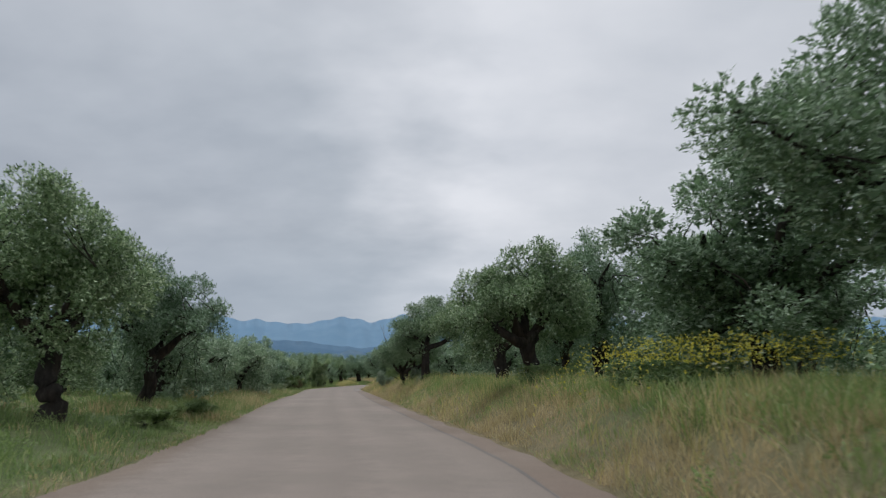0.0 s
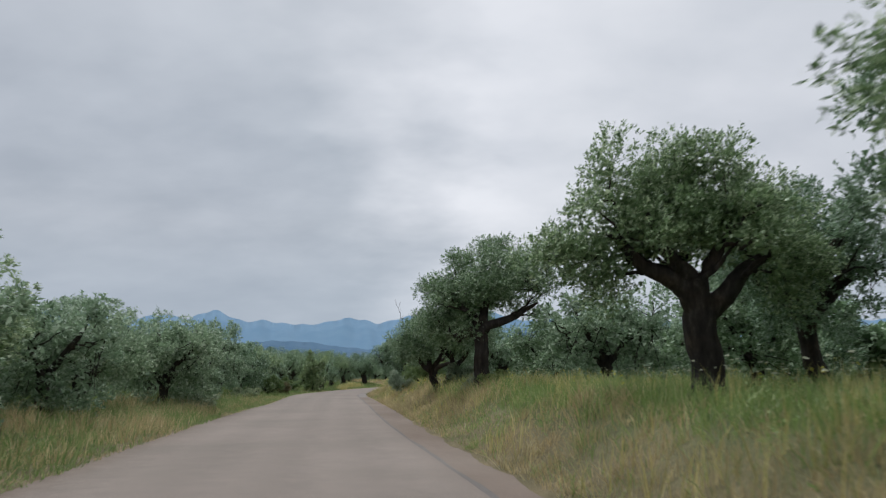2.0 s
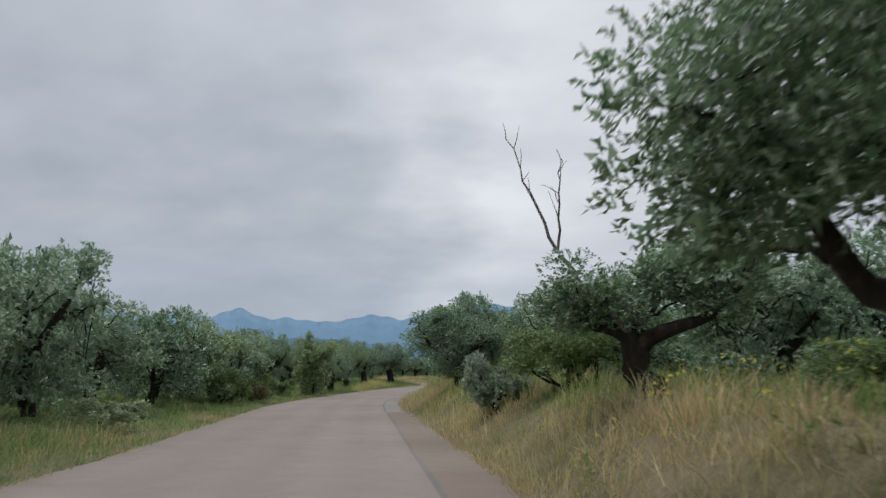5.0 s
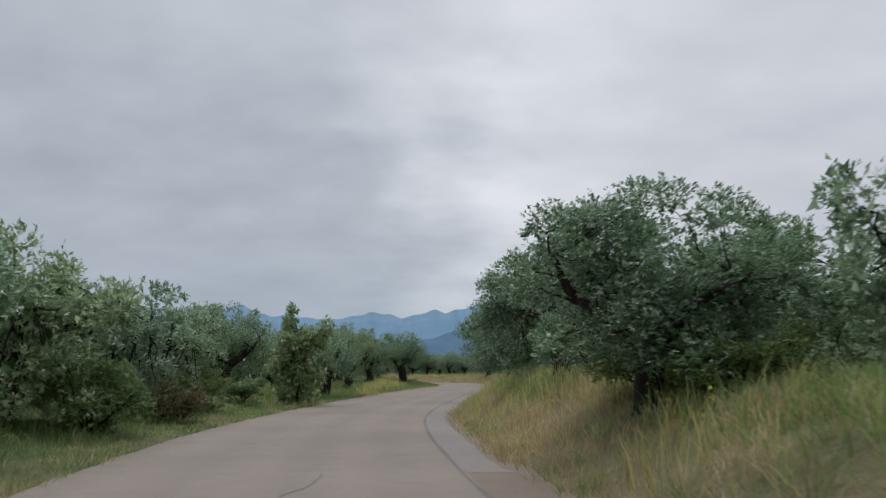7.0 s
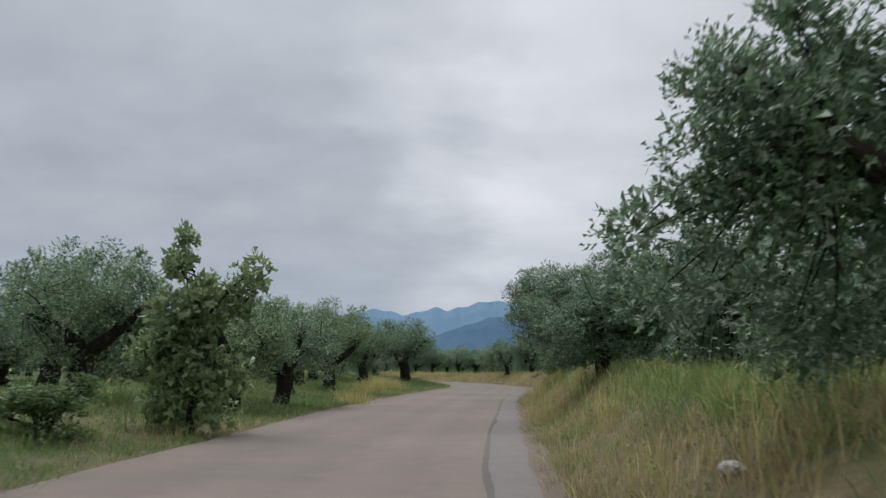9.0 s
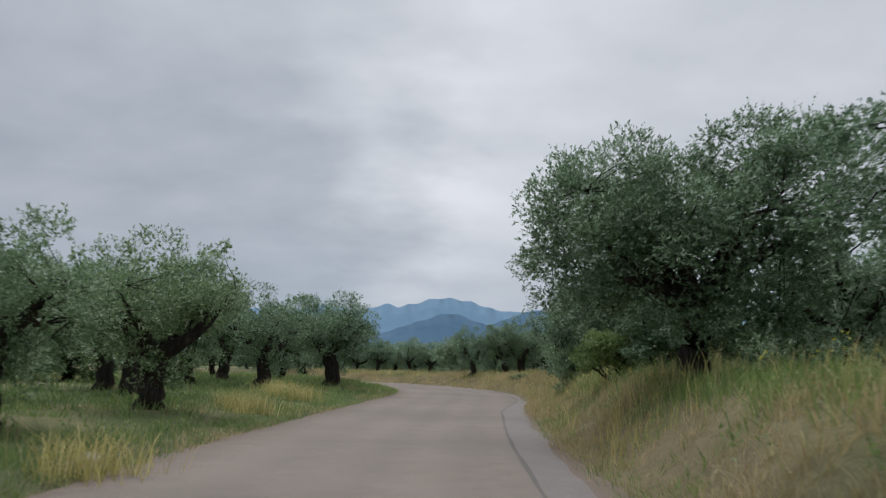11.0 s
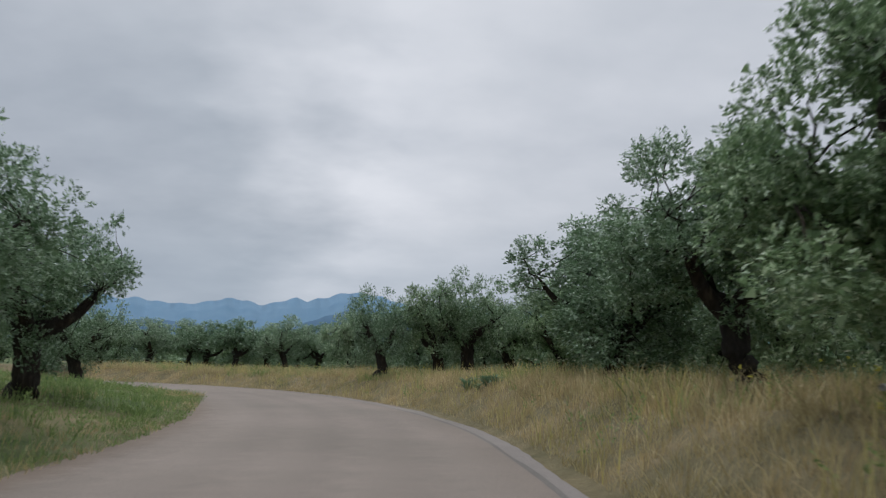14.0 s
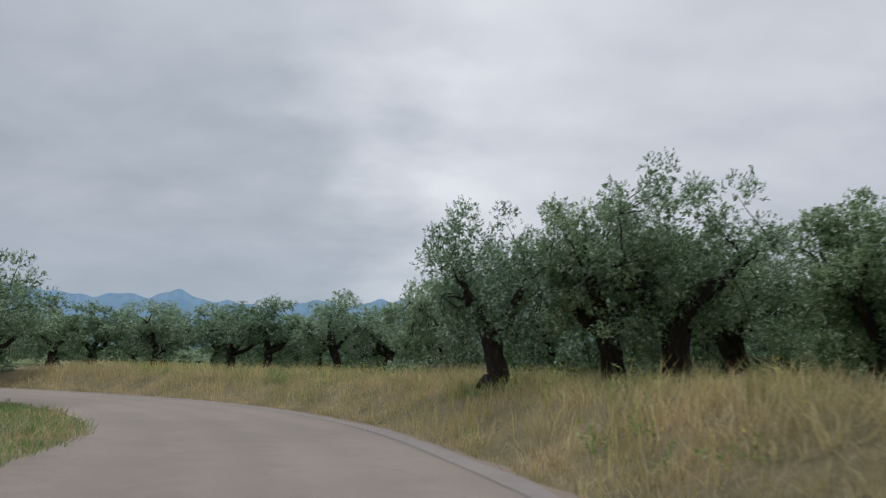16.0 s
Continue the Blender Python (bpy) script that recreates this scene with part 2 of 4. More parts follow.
# ---- mesh helpers ----
def mesh_np(name, verts, faces, mat):
    """A mesh from arrays: faces are rows of three or four corners, or a list of such arrays."""
    groups = faces if isinstance(faces, list) else [faces]
    groups = [np.asarray(g, dtype=np.int32) for g in groups if len(g)]
    me = bpy.data.meshes.new(name)
    v = np.asarray(verts, dtype=np.float32)
    me.vertices.add(len(v))
    me.vertices.foreach_set("co", v.ravel())
    loops = np.concatenate([g.ravel() for g in groups])
    counts = np.concatenate([np.full(len(g), g.shape[1], dtype=np.int32) for g in groups])
    starts = np.concatenate([[0], np.cumsum(counts)[:-1]]).astype(np.int32)
    me.loops.add(len(loops))
    me.loops.foreach_set("vertex_index", loops)
    me.polygons.add(len(counts))
    me.polygons.foreach_set("loop_start", starts)
    me.update(calc_edges=True)
    me.polygons.foreach_set("use_smooth", np.zeros(len(counts), dtype=bool))
    me.materials.append(mat)
    return me


def smooth(me):
    me.polygons.foreach_set("use_smooth", np.ones(len(me.polygons), dtype=bool))
    return me


def part(name, me, parent, label=""):
    ob = new(name, me)
    ob.parent = parent
    return tagged(ob, label)


def tube(points, radii, sides=7, wobble=0.0, rng=None):
    """Rings of a branch along points, closed at the tip."""
    p, r = np.asarray(points, float), np.asarray(radii, float)
    d = np.gradient(p, axis=0)
    d /= np.linalg.norm(d, axis=1)[:, None] + 1e-9
    ref = np.where(np.abs(d[:, 2:3]) > 0.9, [[1.0, 0, 0]], [[0, 0, 1.0]])
    s = np.cross(d, ref)
    s /= np.linalg.norm(s, axis=1)[:, None] + 1e-9
    t = np.cross(d, s)
    a = np.linspace(0, 2 * np.pi, sides, endpoint=False)
    rr = np.repeat(r[:, None], sides, axis=1)
    if wobble:
        # flutes and ribs that run along the wood and change slowly
        flute = rng.normal(0, 1, (4, sides))
        flute = (flute + np.roll(flute, 1, axis=1)) / 1.4
        at = np.linspace(0, 2.999, len(p))
        low, share = at.astype(int), (at % 1.0)[:, None]
        rr = rr * (1 + wobble * (flute[low] * (1 - share) + flute[low + 1] * share))
    v = p[:, None, :] + rr[..., None] * (np.cos(a)[None, :, None] * s[:, None, :] + np.sin(a)[None, :, None] * t[:, None, :])
    n = len(p)
    i, j = np.meshgrid(np.arange(n - 1), np.arange(sides), indexing="ij")
    q = np.stack([i * sides + j, i * sides + (j + 1) % sides, (i + 1) * sides + (j + 1) % sides, (i + 1) * sides + j], -1).reshape(-1, 4)
    return v.reshape(-1, 3), q


def crooked(rng, n, amount):
    """Smooth sideways wandering of a branch: n rows of offsets."""
    w = rng.normal(0, amount * 1.9, (n + 4, 3))
    w = (w[:-4] + 2 * w[1:-3] + 3 * w[2:-2] + 2 * w[3:-1] + w[4:]) / 9 * 1.6
    return w - w[:1]


def join_tubes(tubes):
    vs, qs, at = [], [], 0
    for v, q in tubes:
        vs.append(v)
        qs.append(q + at)
        at += len(v)
    return np.concatenate(vs), np.concatenate(qs)


def unit(v):
    return v / (np.linalg.norm(v, axis=-1, keepdims=True) + 1e-9)


def sprays(rng, origin, way, length, per, leaf_long, leaf_wide, facing=None):
    """Leaves in two ranks along little twigs: arrays of corners and faces."""
    n = len(origin)
    k = (np.arange(per) + 0.5) / per
    base = origin[:, None, :] + way[:, None, :] * (length[:, None] * k[None, :])[..., None]
    base = base.reshape(-1, 3)
    axis = np.repeat(way, per, axis=0)
    side = unit(np.cross(axis, rng.normal(size=(n * per, 3))))
    tip_way = unit(axis * 0.75 + side * rng.uniform(0.3, 1.1, (n * per, 1)) + rng.normal(0, 0.15, (n * per, 3)))
    turn = rng.normal(size=(n * per, 3))
    if facing is not None:
        turn = turn * 0.42 + np.repeat(facing, per, axis=0)
    wide_way = unit(np.cross(tip_way, turn))
    ll = (leaf_long * rng.uniform(0.65, 1.25, n * per))[:, None]
    ww = (leaf_wide * rng.uniform(0.7, 1.2, n * per))[:, None] * 0.5
    mid = base + tip_way * ll * 0.45
    v = np.stack([base, mid + wide_way * ww * 1.7, base + tip_way * ll], 1).reshape(-1, 3)
    f = np.arange(len(v), dtype=np.int32).reshape(-1, 3)
    return v, f


# ---- trees ----
SHAPE = {}
RAW = {}


def olive(name, label, seed, height=4.3, radius=2.2, fork=1.2, thick=0.2, lean=(0.2, 0.0), limbs=4, clusters=38, leaves=18000,
          leaf_long=0.068, leaf_wide=0.034, skirt=0.3, stems=1, leaf=None, shoots=1.0, flat_top=0.0, arms=None, lobes=None, crown_label=""):
    """An old olive: a gnarled trunk that forks low, crooked limbs, and a crown of leafy clumps with gaps."""
    rng = np.random.default_rng(seed)
    tubes, ends = [], []
    per_stem = max(2, limbs // stems)
    for s in range(stems):
        spread = (s - (stems - 1) / 2) * 0.62
        top = np.array([lean[0] + spread * 1.3, lean[1] + rng.normal(0, 0.1), fork * rng.uniform(0.95, 1.05)])
        foot = np.array([spread * 0.45, 0, -0.3])
        k = np.linspace(0, 1, 14)[:, None]
        p = foot + (top - foot) * k + crooked(rng, 14, 0.04) * np.array([1, 1, 0]) * np.sin(k * np.pi)
        kk = k[:, 0]
        r = thick * (1 / stems ** 0.4) * (1.0 + 0.7 * np.exp(-kk * 6.0) - 0.18 * kk + 0.12 * np.exp(-((kk - 0.95) / 0.14) ** 2))
        tubes.append(tube(p, r, 14, 0.075, rng))
        turn = rng.uniform(0, 6.28)
        reach = arms or [None] * per_stem
        for b, arm in enumerate(reach):
            a = turn + 6.283 * b / per_stem + rng.normal(0, 0.3)
            out = radius * rng.uniform(0.42, 0.66)
            rise = (height - fork) * rng.uniform(0.35, 0.62)
            end = top + (np.array(arm) if arm else np.array([math.cos(a) * out, math.sin(a) * out, rise]))
            a = math.atan2(end[1] - top[1], end[0] - top[0])
            t = np.linspace(0, 1, 8)[:, None]
            lp = top + (end - top) * t + np.array([0, 0, -0.35]) * (t * (1 - t)) * rng.uniform(-0.6, 1.6)
            lp += crooked(rng, 8, 0.075)
            lp[0] = top - np.array([0, 0, 0.1])
            lr = thick / stems ** 0.4 * (0.62 * (1 - t[:, 0]) ** 0.8 + 0.12)
            tubes.append(tube(lp, lr, 9, 0.06, rng))
            ends.append(end)
            for c in range(3):
                f = rng.uniform(0.4, 0.95)
                st = lp[int(f * 7)]
                a2 = a + rng.normal(0, 0.8)
                e2 = st + np.array([math.cos(a2), math.sin(a2), rng.uniform(0.0, 1.0)]) * rng.uniform(0.5, 0.95) * radius / 2.2
                far = np.hypot(e2[0] - lean[0], e2[1] - lean[1]) / (0.80 * radius)
                if far > 1:
                    e2[:2] = np.array(lean) + (e2[:2] - np.array(lean)) / far
                sp = st + (e2 - st) * t + rng.normal(0, 0.03, (8, 3)) * (t > 0)
                tubes.append(tube(sp, np.linspace(0.32 * lr[int(f * 7)] + 0.010, 0.010, 8), 6))
                ends.append(e2)
    ends = np.array(ends)
    mid = np.array([lean[0], lean[1], fork + (height - fork) * 0.40])
    if skirt > 0.6:
        mid[2] = height * 0.5
    half = np.array([radius * 0.66, radius * 0.66, (height - mid[2]) * 0.72])
    if lobes is None:
        # bulging masses of foliage spread round the crown, with gaps between them
        lobes, count = [(*mid, radius * 0.5), (mid[0], mid[1], mid[2] + half[2] * 0.35, radius * 0.5)], 16
        for k in range(count):
            up = 1 - 2 * (k + 0.5) / count
            around = 2.4 * k + rng.uniform(-0.35, 0.35)
            flat_out = math.sqrt(1 - up * up)
            c = mid + np.array([math.cos(around) * flat_out, math.sin(around) * flat_out, up * (1 - 0.3 * flat_top)]) * half * rng.uniform(0.84, 1.10)
            floor = 0.32 * radius * 0.5 + (1 - skirt) * fork * 0.75
            if c[2] < floor:
                c[2] = floor + rng.uniform(0, 0.35)
            lobes.append((c[0], c[1], c[2], radius * rng.uniform(0.30, 0.42)))
        if skirt > 0.9:
            for k in range(7):
                lobes.append((math.cos(k * 0.9) * radius * 0.6, math.sin(k * 0.9) * radius * 0.6, 0.2 * radius, radius * 0.30))
    centres = [c for c in ends]
    lobe = np.array(lobes)
    odds = lobe[:, 3] ** 2 / np.sum(lobe[:, 3] ** 2)
    while len(centres) < clusters * 0.8:
        x, y, z, r = lobe[rng.choice(len(lobe), p=odds)]
        c = np.array([x, y, z]) + unit(rng.normal(size=3) + np.array([0, 0, 0.15])) * r * rng.uniform(0.45, 1.0) * np.array([1, 1, 0.85])
        if c[2] < 0.18:
            continue
        near = ends[np.argmin(np.linalg.norm(ends - c, axis=1))]
        t = np.linspace(0, 1, 4)[:, None]
        bp = near + (c - near) * t + rng.normal(0, 0.04, (4, 3)) * (t > 0)
        tubes.append(tube(bp, np.linspace(0.018, 0.006, 4), 3))
        centres.append(c)
    centres = np.array(centres)
    size = rng.uniform(0.22, 0.50, len(centres)) * (radius / 2.2) ** 0.7
    share = size ** 2 / np.sum(size ** 2)
    per = 6
    count = np.maximum(4, (share * leaves / per).astype(int))
    which = np.repeat(np.arange(len(centres)), count)
    n = len(which)
    # twigs crowd the upper and outer side of each clump and leave its underside open and dark
    out = unit(centres - mid)[which]
    ball = unit(unit(rng.normal(size=(n, 3))) + out * 0.30 + np.array([0, 0, 0.30])) * (rng.random((n, 1)) ** 0.42) * np.array([1.0, 1.0, 0.82])
    origin = centres[which] + ball * size[which][:, None]
    way = unit(ball * 0.9 + out * 0.3 + np.array([0, 0, 0.12]) + rng.normal(0, 0.40, (n, 3)))
    length = rng.uniform(0.05, 0.14, n) * (radius / 2.2) ** 0.7
    high = (origin[:, 2] > height * 0.70) & (rng.random(n) < 0.055 * shoots)
    way[high] = unit(way[high] * 0.45 + np.array([0, 0, 1.0]))
    length[high] *= rng.uniform(1.2, 2.4, int(high.sum()))
    keep = origin[:, 2] > 0.1
    v, f = sprays(rng, origin[keep], way[keep], length[keep], per, leaf_long, leaf_wide, unit(ball[keep] * 0.9 + np.array([0, 0, 0.55])))
    # dense shaded leaves inside every clump
    core = np.repeat(np.arange(len(centres)), 9)
    deep = centres[core] + rng.normal(0, 0.30, (len(core), 3)) * size[core][:, None]
    deep = deep[deep[:, 2] > 0.15]
    v2, f2 = sprays(rng, deep, unit(rng.normal(size=deep.shape)), np.full(len(deep), 0.16), 4, leaf_long * 1.7, leaf_wide * 2.3)
    # and in the heart of the crown
    heart = int(leaves * 0.03)
    heart_at = centres[rng.integers(len(centres), size=heart)]
    heart_at = heart_at + (mid - heart_at) * rng.uniform(0.15, 0.7, (heart, 1)) + rng.normal(0, 0.10 * radius / 2.2, (heart, 3))
    heart_at = heart_at[heart_at[:, 2] > max(0.3, (1 - skirt) * fork)]
    v3, f3 = sprays(rng, heart_at, unit(rng.normal(size=heart_at.shape)), np.full(len(heart_at), 0.16), 4, leaf_long * 1.6, leaf_wide * 2.2)
    f = np.concatenate([f, f2 + len(v), f3 + len(v) + len(v2)])
    v = np.concatenate([v, v2, v3])
    tree_ob = tagged(new(name), label, "tree")
    tv, tq = join_tubes(tubes)
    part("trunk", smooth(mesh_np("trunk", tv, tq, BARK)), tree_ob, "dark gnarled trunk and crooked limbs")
    part("crown", mesh_np("crown", v, f, leaf or OLIVE_LEAF), tree_ob, crown_label or "silvery green leaves in loose clumps")
    SHAPE[tree_ob.name] = (float(np.quantile(v[:, 2], 0.998)), float(np.quantile(np.hypot(v[:, 0] - lean[0], v[:, 1] - lean[1]), 0.985)))
    RAW[tree_ob.name] = (tv, tq, v, f)
    return tree_ob


# ---- the road's line ----
LINE = [(1.9, -24), (1.0, -12), (-0.45, 0), (-1.1, 8.6), (-1.7, 14), (-3.3, 24), (-4.55, 32), (-5.6, 39), (-6.95, 49), (-7.65, 54), (-9.35, 66), (-10.6, 75),
        (-11.2, 83), (-11.05, 91), (-10.6, 100), (-10.2, 108), (-9.55, 116), (-8.8, 124), (-8.25, 130), (-8.05, 136), (-8.6, 142.5), (-9.9, 148.5), (-11.7, 153.3),
        (-14.4, 157.6), (-18.5, 161.6), (-25, 165.6), (-34, 169.5), (-47, 174), (-75, 183), (-120, 199)]


def catmull(points, step=24):
    p = np.array(points, float)
    p = np.concatenate([[2 * p[0] - p[1]], p, [2 * p[-1] - p[-2]]])
    t = np.linspace(0, 1, step, endpoint=False)[:, None]
    out = []
    for a, b, c, d in zip(p[:-3], p[1:-2], p[2:-1], p[3:]):
        out.append(0.5 * (2 * b + (c - a) * t + (2 * a - 5 * b + 4 * c - d) * t ** 2 + (3 * b - a - 3 * c + d) * t ** 3))
    return np.concatenate(out)


ROAD = catmull(LINE)
STEP = np.linalg.norm(np.diff(ROAD, axis=0), axis=1)
ALONG = np.concatenate([[0], np.cumsum(STEP)])
grid_s = np.arange(0, ALONG[-1], 0.5)
ROAD = np.stack([np.interp(grid_s, ALONG, ROAD[:, 0]), np.interp(grid_s, ALONG, ROAD[:, 1])], 1)
TANGENT = unit(np.gradient(ROAD, axis=0))
RIGHT = np.stack([TANGENT[:, 1], -TANGENT[:, 0]], 1)


def beside(x, y):
    """Signed distance from the road's middle, right of it positive."""
    x, y = np.atleast_1d(np.asarray(x, float)), np.atleast_1d(np.asarray(y, float))
    out = np.empty(len(x))
    for a in range(0, len(x), 20000):
        d = np.stack([x[a:a + 20000], y[a:a + 20000]], 1)[:, None, :] - ROAD[None, ::2]
        dist = np.hypot(d[..., 0], d[..., 1])
        k = dist.argmin(1)
        row = np.arange(len(k))
        sign = np.sign((d[row, k] * RIGHT[::2][k]).sum(1))
        out[a:a + 20000] = dist[row, k] * sign
    return out


def left_width(s):
    """Half-width of the asphalt left of the middle line."""
    return np.interp(s, (36, 46, 72, 82, 100, 108, 113, 124, 140, 152), (3.4, 3.08, 3.08, 2.72, 2.74, 2.50, 2.50, 3.06, 3.12, 3.22))


def seam_at(s):
    """Where the tar seam runs, right of the middle line."""
    return np.interp(s, (52, 70, 84, 144, 152, 162, 172), (2.36, 2.12, 2.08, 2.0, 2.68, 2.72, 2.42))


def grass_at(s):
    """Where the right verge begins."""
    return np.interp(s, (60, 76, 98, 144, 152, 166, 172), (3.12, 2.98, 2.76, 2.76, 3.28, 3.30, 2.92))


def ease(a, b, v):
    t = np.clip((v - a) / (b - a), 0, 1)
    return t * t * (3 - 2 * t)


def swell(x, y, size, seed=0.0):
    """Slow smooth unevenness between -1 and 1."""
    a, b = x / size, y / size
    return (np.sin(a * 1.7 + b * 0.9 + seed) + np.sin(a * -1.1 + b * 1.6 + 2.1 + seed * 1.7) + np.sin(a * 2.9 - b * 2.3 + 4.0 + seed)) / 3


def land(x, y, u=None):
    """Height of the ground: level road, a bank to its right, flat grove to its left."""
    x, y = np.atleast_1d(np.asarray(x, float)), np.atleast_1d(np.asarray(y, float))
    u = beside(x, y) if u is None else u
    bank = 0.93 + 0.30 * np.exp(-((y - 104) / 13) ** 2) - 0.25 * ease(140, 165, y)
    right = bank * (0.30 * ease(3.0, 4.0, u) + 0.70 * ease(3.4, 5.0, u))
    left = (0.34 - 0.14 * np.exp(-((y - 112) / 14) ** 2) + 0.1 * ease(135, 165, y)) * ease(3.1, 7.0, -u)
    z = np.where(u > 0, right, left)
    return z + 0.07 * swell(x, y, 2.6) * ease(3.2, 5.5, np.abs(u)) + 0.05 * swell(x, y, 0.9, 1.0) * ease(3.2, 4.5, np.abs(u)) - 0.05 * (1 - ease(2.4, 3.1, np.abs(u) + 0.95 * ease(142, 151, y) * (u < 0)))


def stretch_axis(lo, hi, step, far_lo, far_hi):
    mid = np.arange(lo, hi + step, step)
    grow = step * np.cumsum(1.35 ** np.arange(1, 40))
    left, right = lo - grow[lo - grow > far_lo], mid[-1] + grow[mid[-1] + grow < far_hi]
    return np.concatenate([[far_lo], left[::-1], mid, right, [far_hi]])


def build_ground():
    gx, gy = stretch_axis(-34, 22, 0.5, -4800, 4800), stretch_axis(-14, 178, 0.5, -4800, 4800)
    X, Y = np.meshgrid(gx, gy, indexing="ij")
    Z = land(X.ravel(), Y.ravel())
    n, m = X.shape
    i, j = np.meshgrid(np.arange(n - 1), np.arange(m - 1), indexing="ij")
    f = np.stack([i * m + j, (i + 1) * m + j, (i + 1) * m + j + 1, i * m + j + 1], -1).reshape(-1, 4)
    v = np.stack([X.ravel(), Y.ravel(), Z], 1)
    ob = new("ground", smooth(mesh_np("ground", v, f, GROUND)))
    u = beside(v[:, 0], v[:, 1])
    y = v[:, 1]
    dry = np.where(u > 0, 0.9 * (1 - ease(3.5, 5.2, u - 6.0 * ease(117, 126, y) - 1.6 * ease(44, 50, y) * (1 - ease(60, 68, y)))), 0.55 * (1 - ease(3.4, 4.2, -u)) + 0.35 * (1 - ease(5.0, 7.0, -u)) * ease(18, 26, y) * (1 - ease(50, 60, y)))
    ob.data.attributes.new("dry", "FLOAT", "POINT").data.foreach_set("value", dry.astype(np.float32))
    tagged(ob, "grassy grove floor with green and straw patches", "ground", kind="structure")


def ribbon(name, label, lo, hi, mat, z, s0=0.0, s1=1e9, ragged=(0.0, 0.0), cols=6, seed=0, lip=0.08, category="road", narrow=0.0, edges=None):
    """A sheet laid along the road between two offsets, with ragged edges and a turned-down lip."""
    rng = np.random.default_rng(seed)
    pick = (grid_s >= s0) & (grid_s <= s1)
    c, r, s = ROAD[pick], RIGHT[pick], grid_s[pick]

    def rough(amount):
        w = np.convolve(rng.normal(0, 1, len(s) + 8), np.ones(3) / 3, "same")[4:-4]
        return amount * (0.6 * np.sin(s * 0.9 + seed) * np.sin(s * 0.31) + 0.8 * w)

    low, high = edges(s) if edges else (lo, hi)
    a, b = low + rough(ragged[0]) + narrow * ease(168, 178, s), high + rough(ragged[1])
    k = np.linspace(0, 1, cols)
    u = a[:, None] * (1 - k) + b[:, None] * k
    u = np.concatenate([a[:, None], u, b[:, None]], 1)
    zz = np.full(u.shape, z) - 0.012 * (u / 3) ** 2
    zz[:, 0] -= lip
    zz[:, -1] -= lip
    v = np.stack([c[:, None, 0] + r[:, None, 0] * u, c[:, None, 1] + r[:, None, 1] * u, zz], -1)
    n, m = u.shape
    i, j = np.meshgrid(np.arange(n - 1), np.arange(m - 1), indexing="ij")
    f = np.stack([i * m + j, i * m + j + 1, (i + 1) * m + j + 1, (i + 1) * m + j], -1).reshape(-1, 4)
    ob = new(name, mesh_np(name, v.reshape(-1, 3), f, mat))
    ob.data.attributes.new("across", "FLOAT", "POINT").data.foreach_set("value", u.ravel().astype(np.float32))
    return tagged(ob, label, category, kind="structure")


build_ground()
ribbon("road", "pale worn asphalt country road without markings", -3.05, 2.35, ASPHALT, 0.018, ragged=(0.07, 0.02), cols=10, seed=1, narrow=0.9,
       edges=lambda s: (-left_width(s), seam_at(s) + 0.02))
ribbon("road_shoulder", "reddish dirt shoulder along the asphalt", 2.1, 3.35, DIRT, 0.013, ragged=(0.0, 0.12), seed=2, category="shoulder",
       edges=lambda s: (seam_at(s) - 0.25, grass_at(s) + 0.35))
ribbon("road_edge_strip", "worn grey asphalt strip beyond the seam", 2.1, 2.92, STRIP, 0.0165, s0=95, ragged=(0.0, 0.08), seed=3, category="shoulder", lip=0.004,
       edges=lambda s: (seam_at(s) - 0.25, grass_at(s) - 0.12))
ribbon("road_seam", "dark tar seam along the road's edge", 2.30, 2.37, TAR, 0.0205, ragged=(0.012, 0.03), cols=2, seed=4, lip=0.0, category="seam",
       edges=lambda s: (seam_at(s) - 0.035, seam_at(s) + 0.04))


def crack(points, width, seed):
    """A thin jagged crack in the asphalt."""
    rng = np.random.default_rng(seed)
    p = catmull(points, 6)
    p = p + rng.normal(0, 0.012, p.shape)
    d = unit(np.gradient(p, axis=0))
    side = np.stack([d[:, 1], -d[:, 0]], 1) * (width * rng.uniform(0.4, 1.0, len(p)))[:, None]
    u = beside(p[:, 0], p[:, 1])
    z = 0.0225 - 0.012 * (u / 3) ** 2
    v = np.concatenate([np.column_stack([p - side, z]), np.column_stack([p + side, z])])
    n = len(p)
    k = np.arange(n - 1)
    ob = new("road_crack", mesh_np("road_crack", v, np.stack([k, k + 1, k + 1 + n, k + n], 1), TAR))
    tagged(ob, "thin jagged crack in the asphalt", "crack", kind="structure")


crack([(-8.75, 143.15), (-8.85, 143.5), (-8.8, 143.8), (-8.92, 144.1), (-8.80, 144.4)], 0.012, 1)
crack([(-9.6, 67.9), (-9.72, 68.5), (-9.58, 69.2), (-9.66, 70.4)], 0.014, 2)


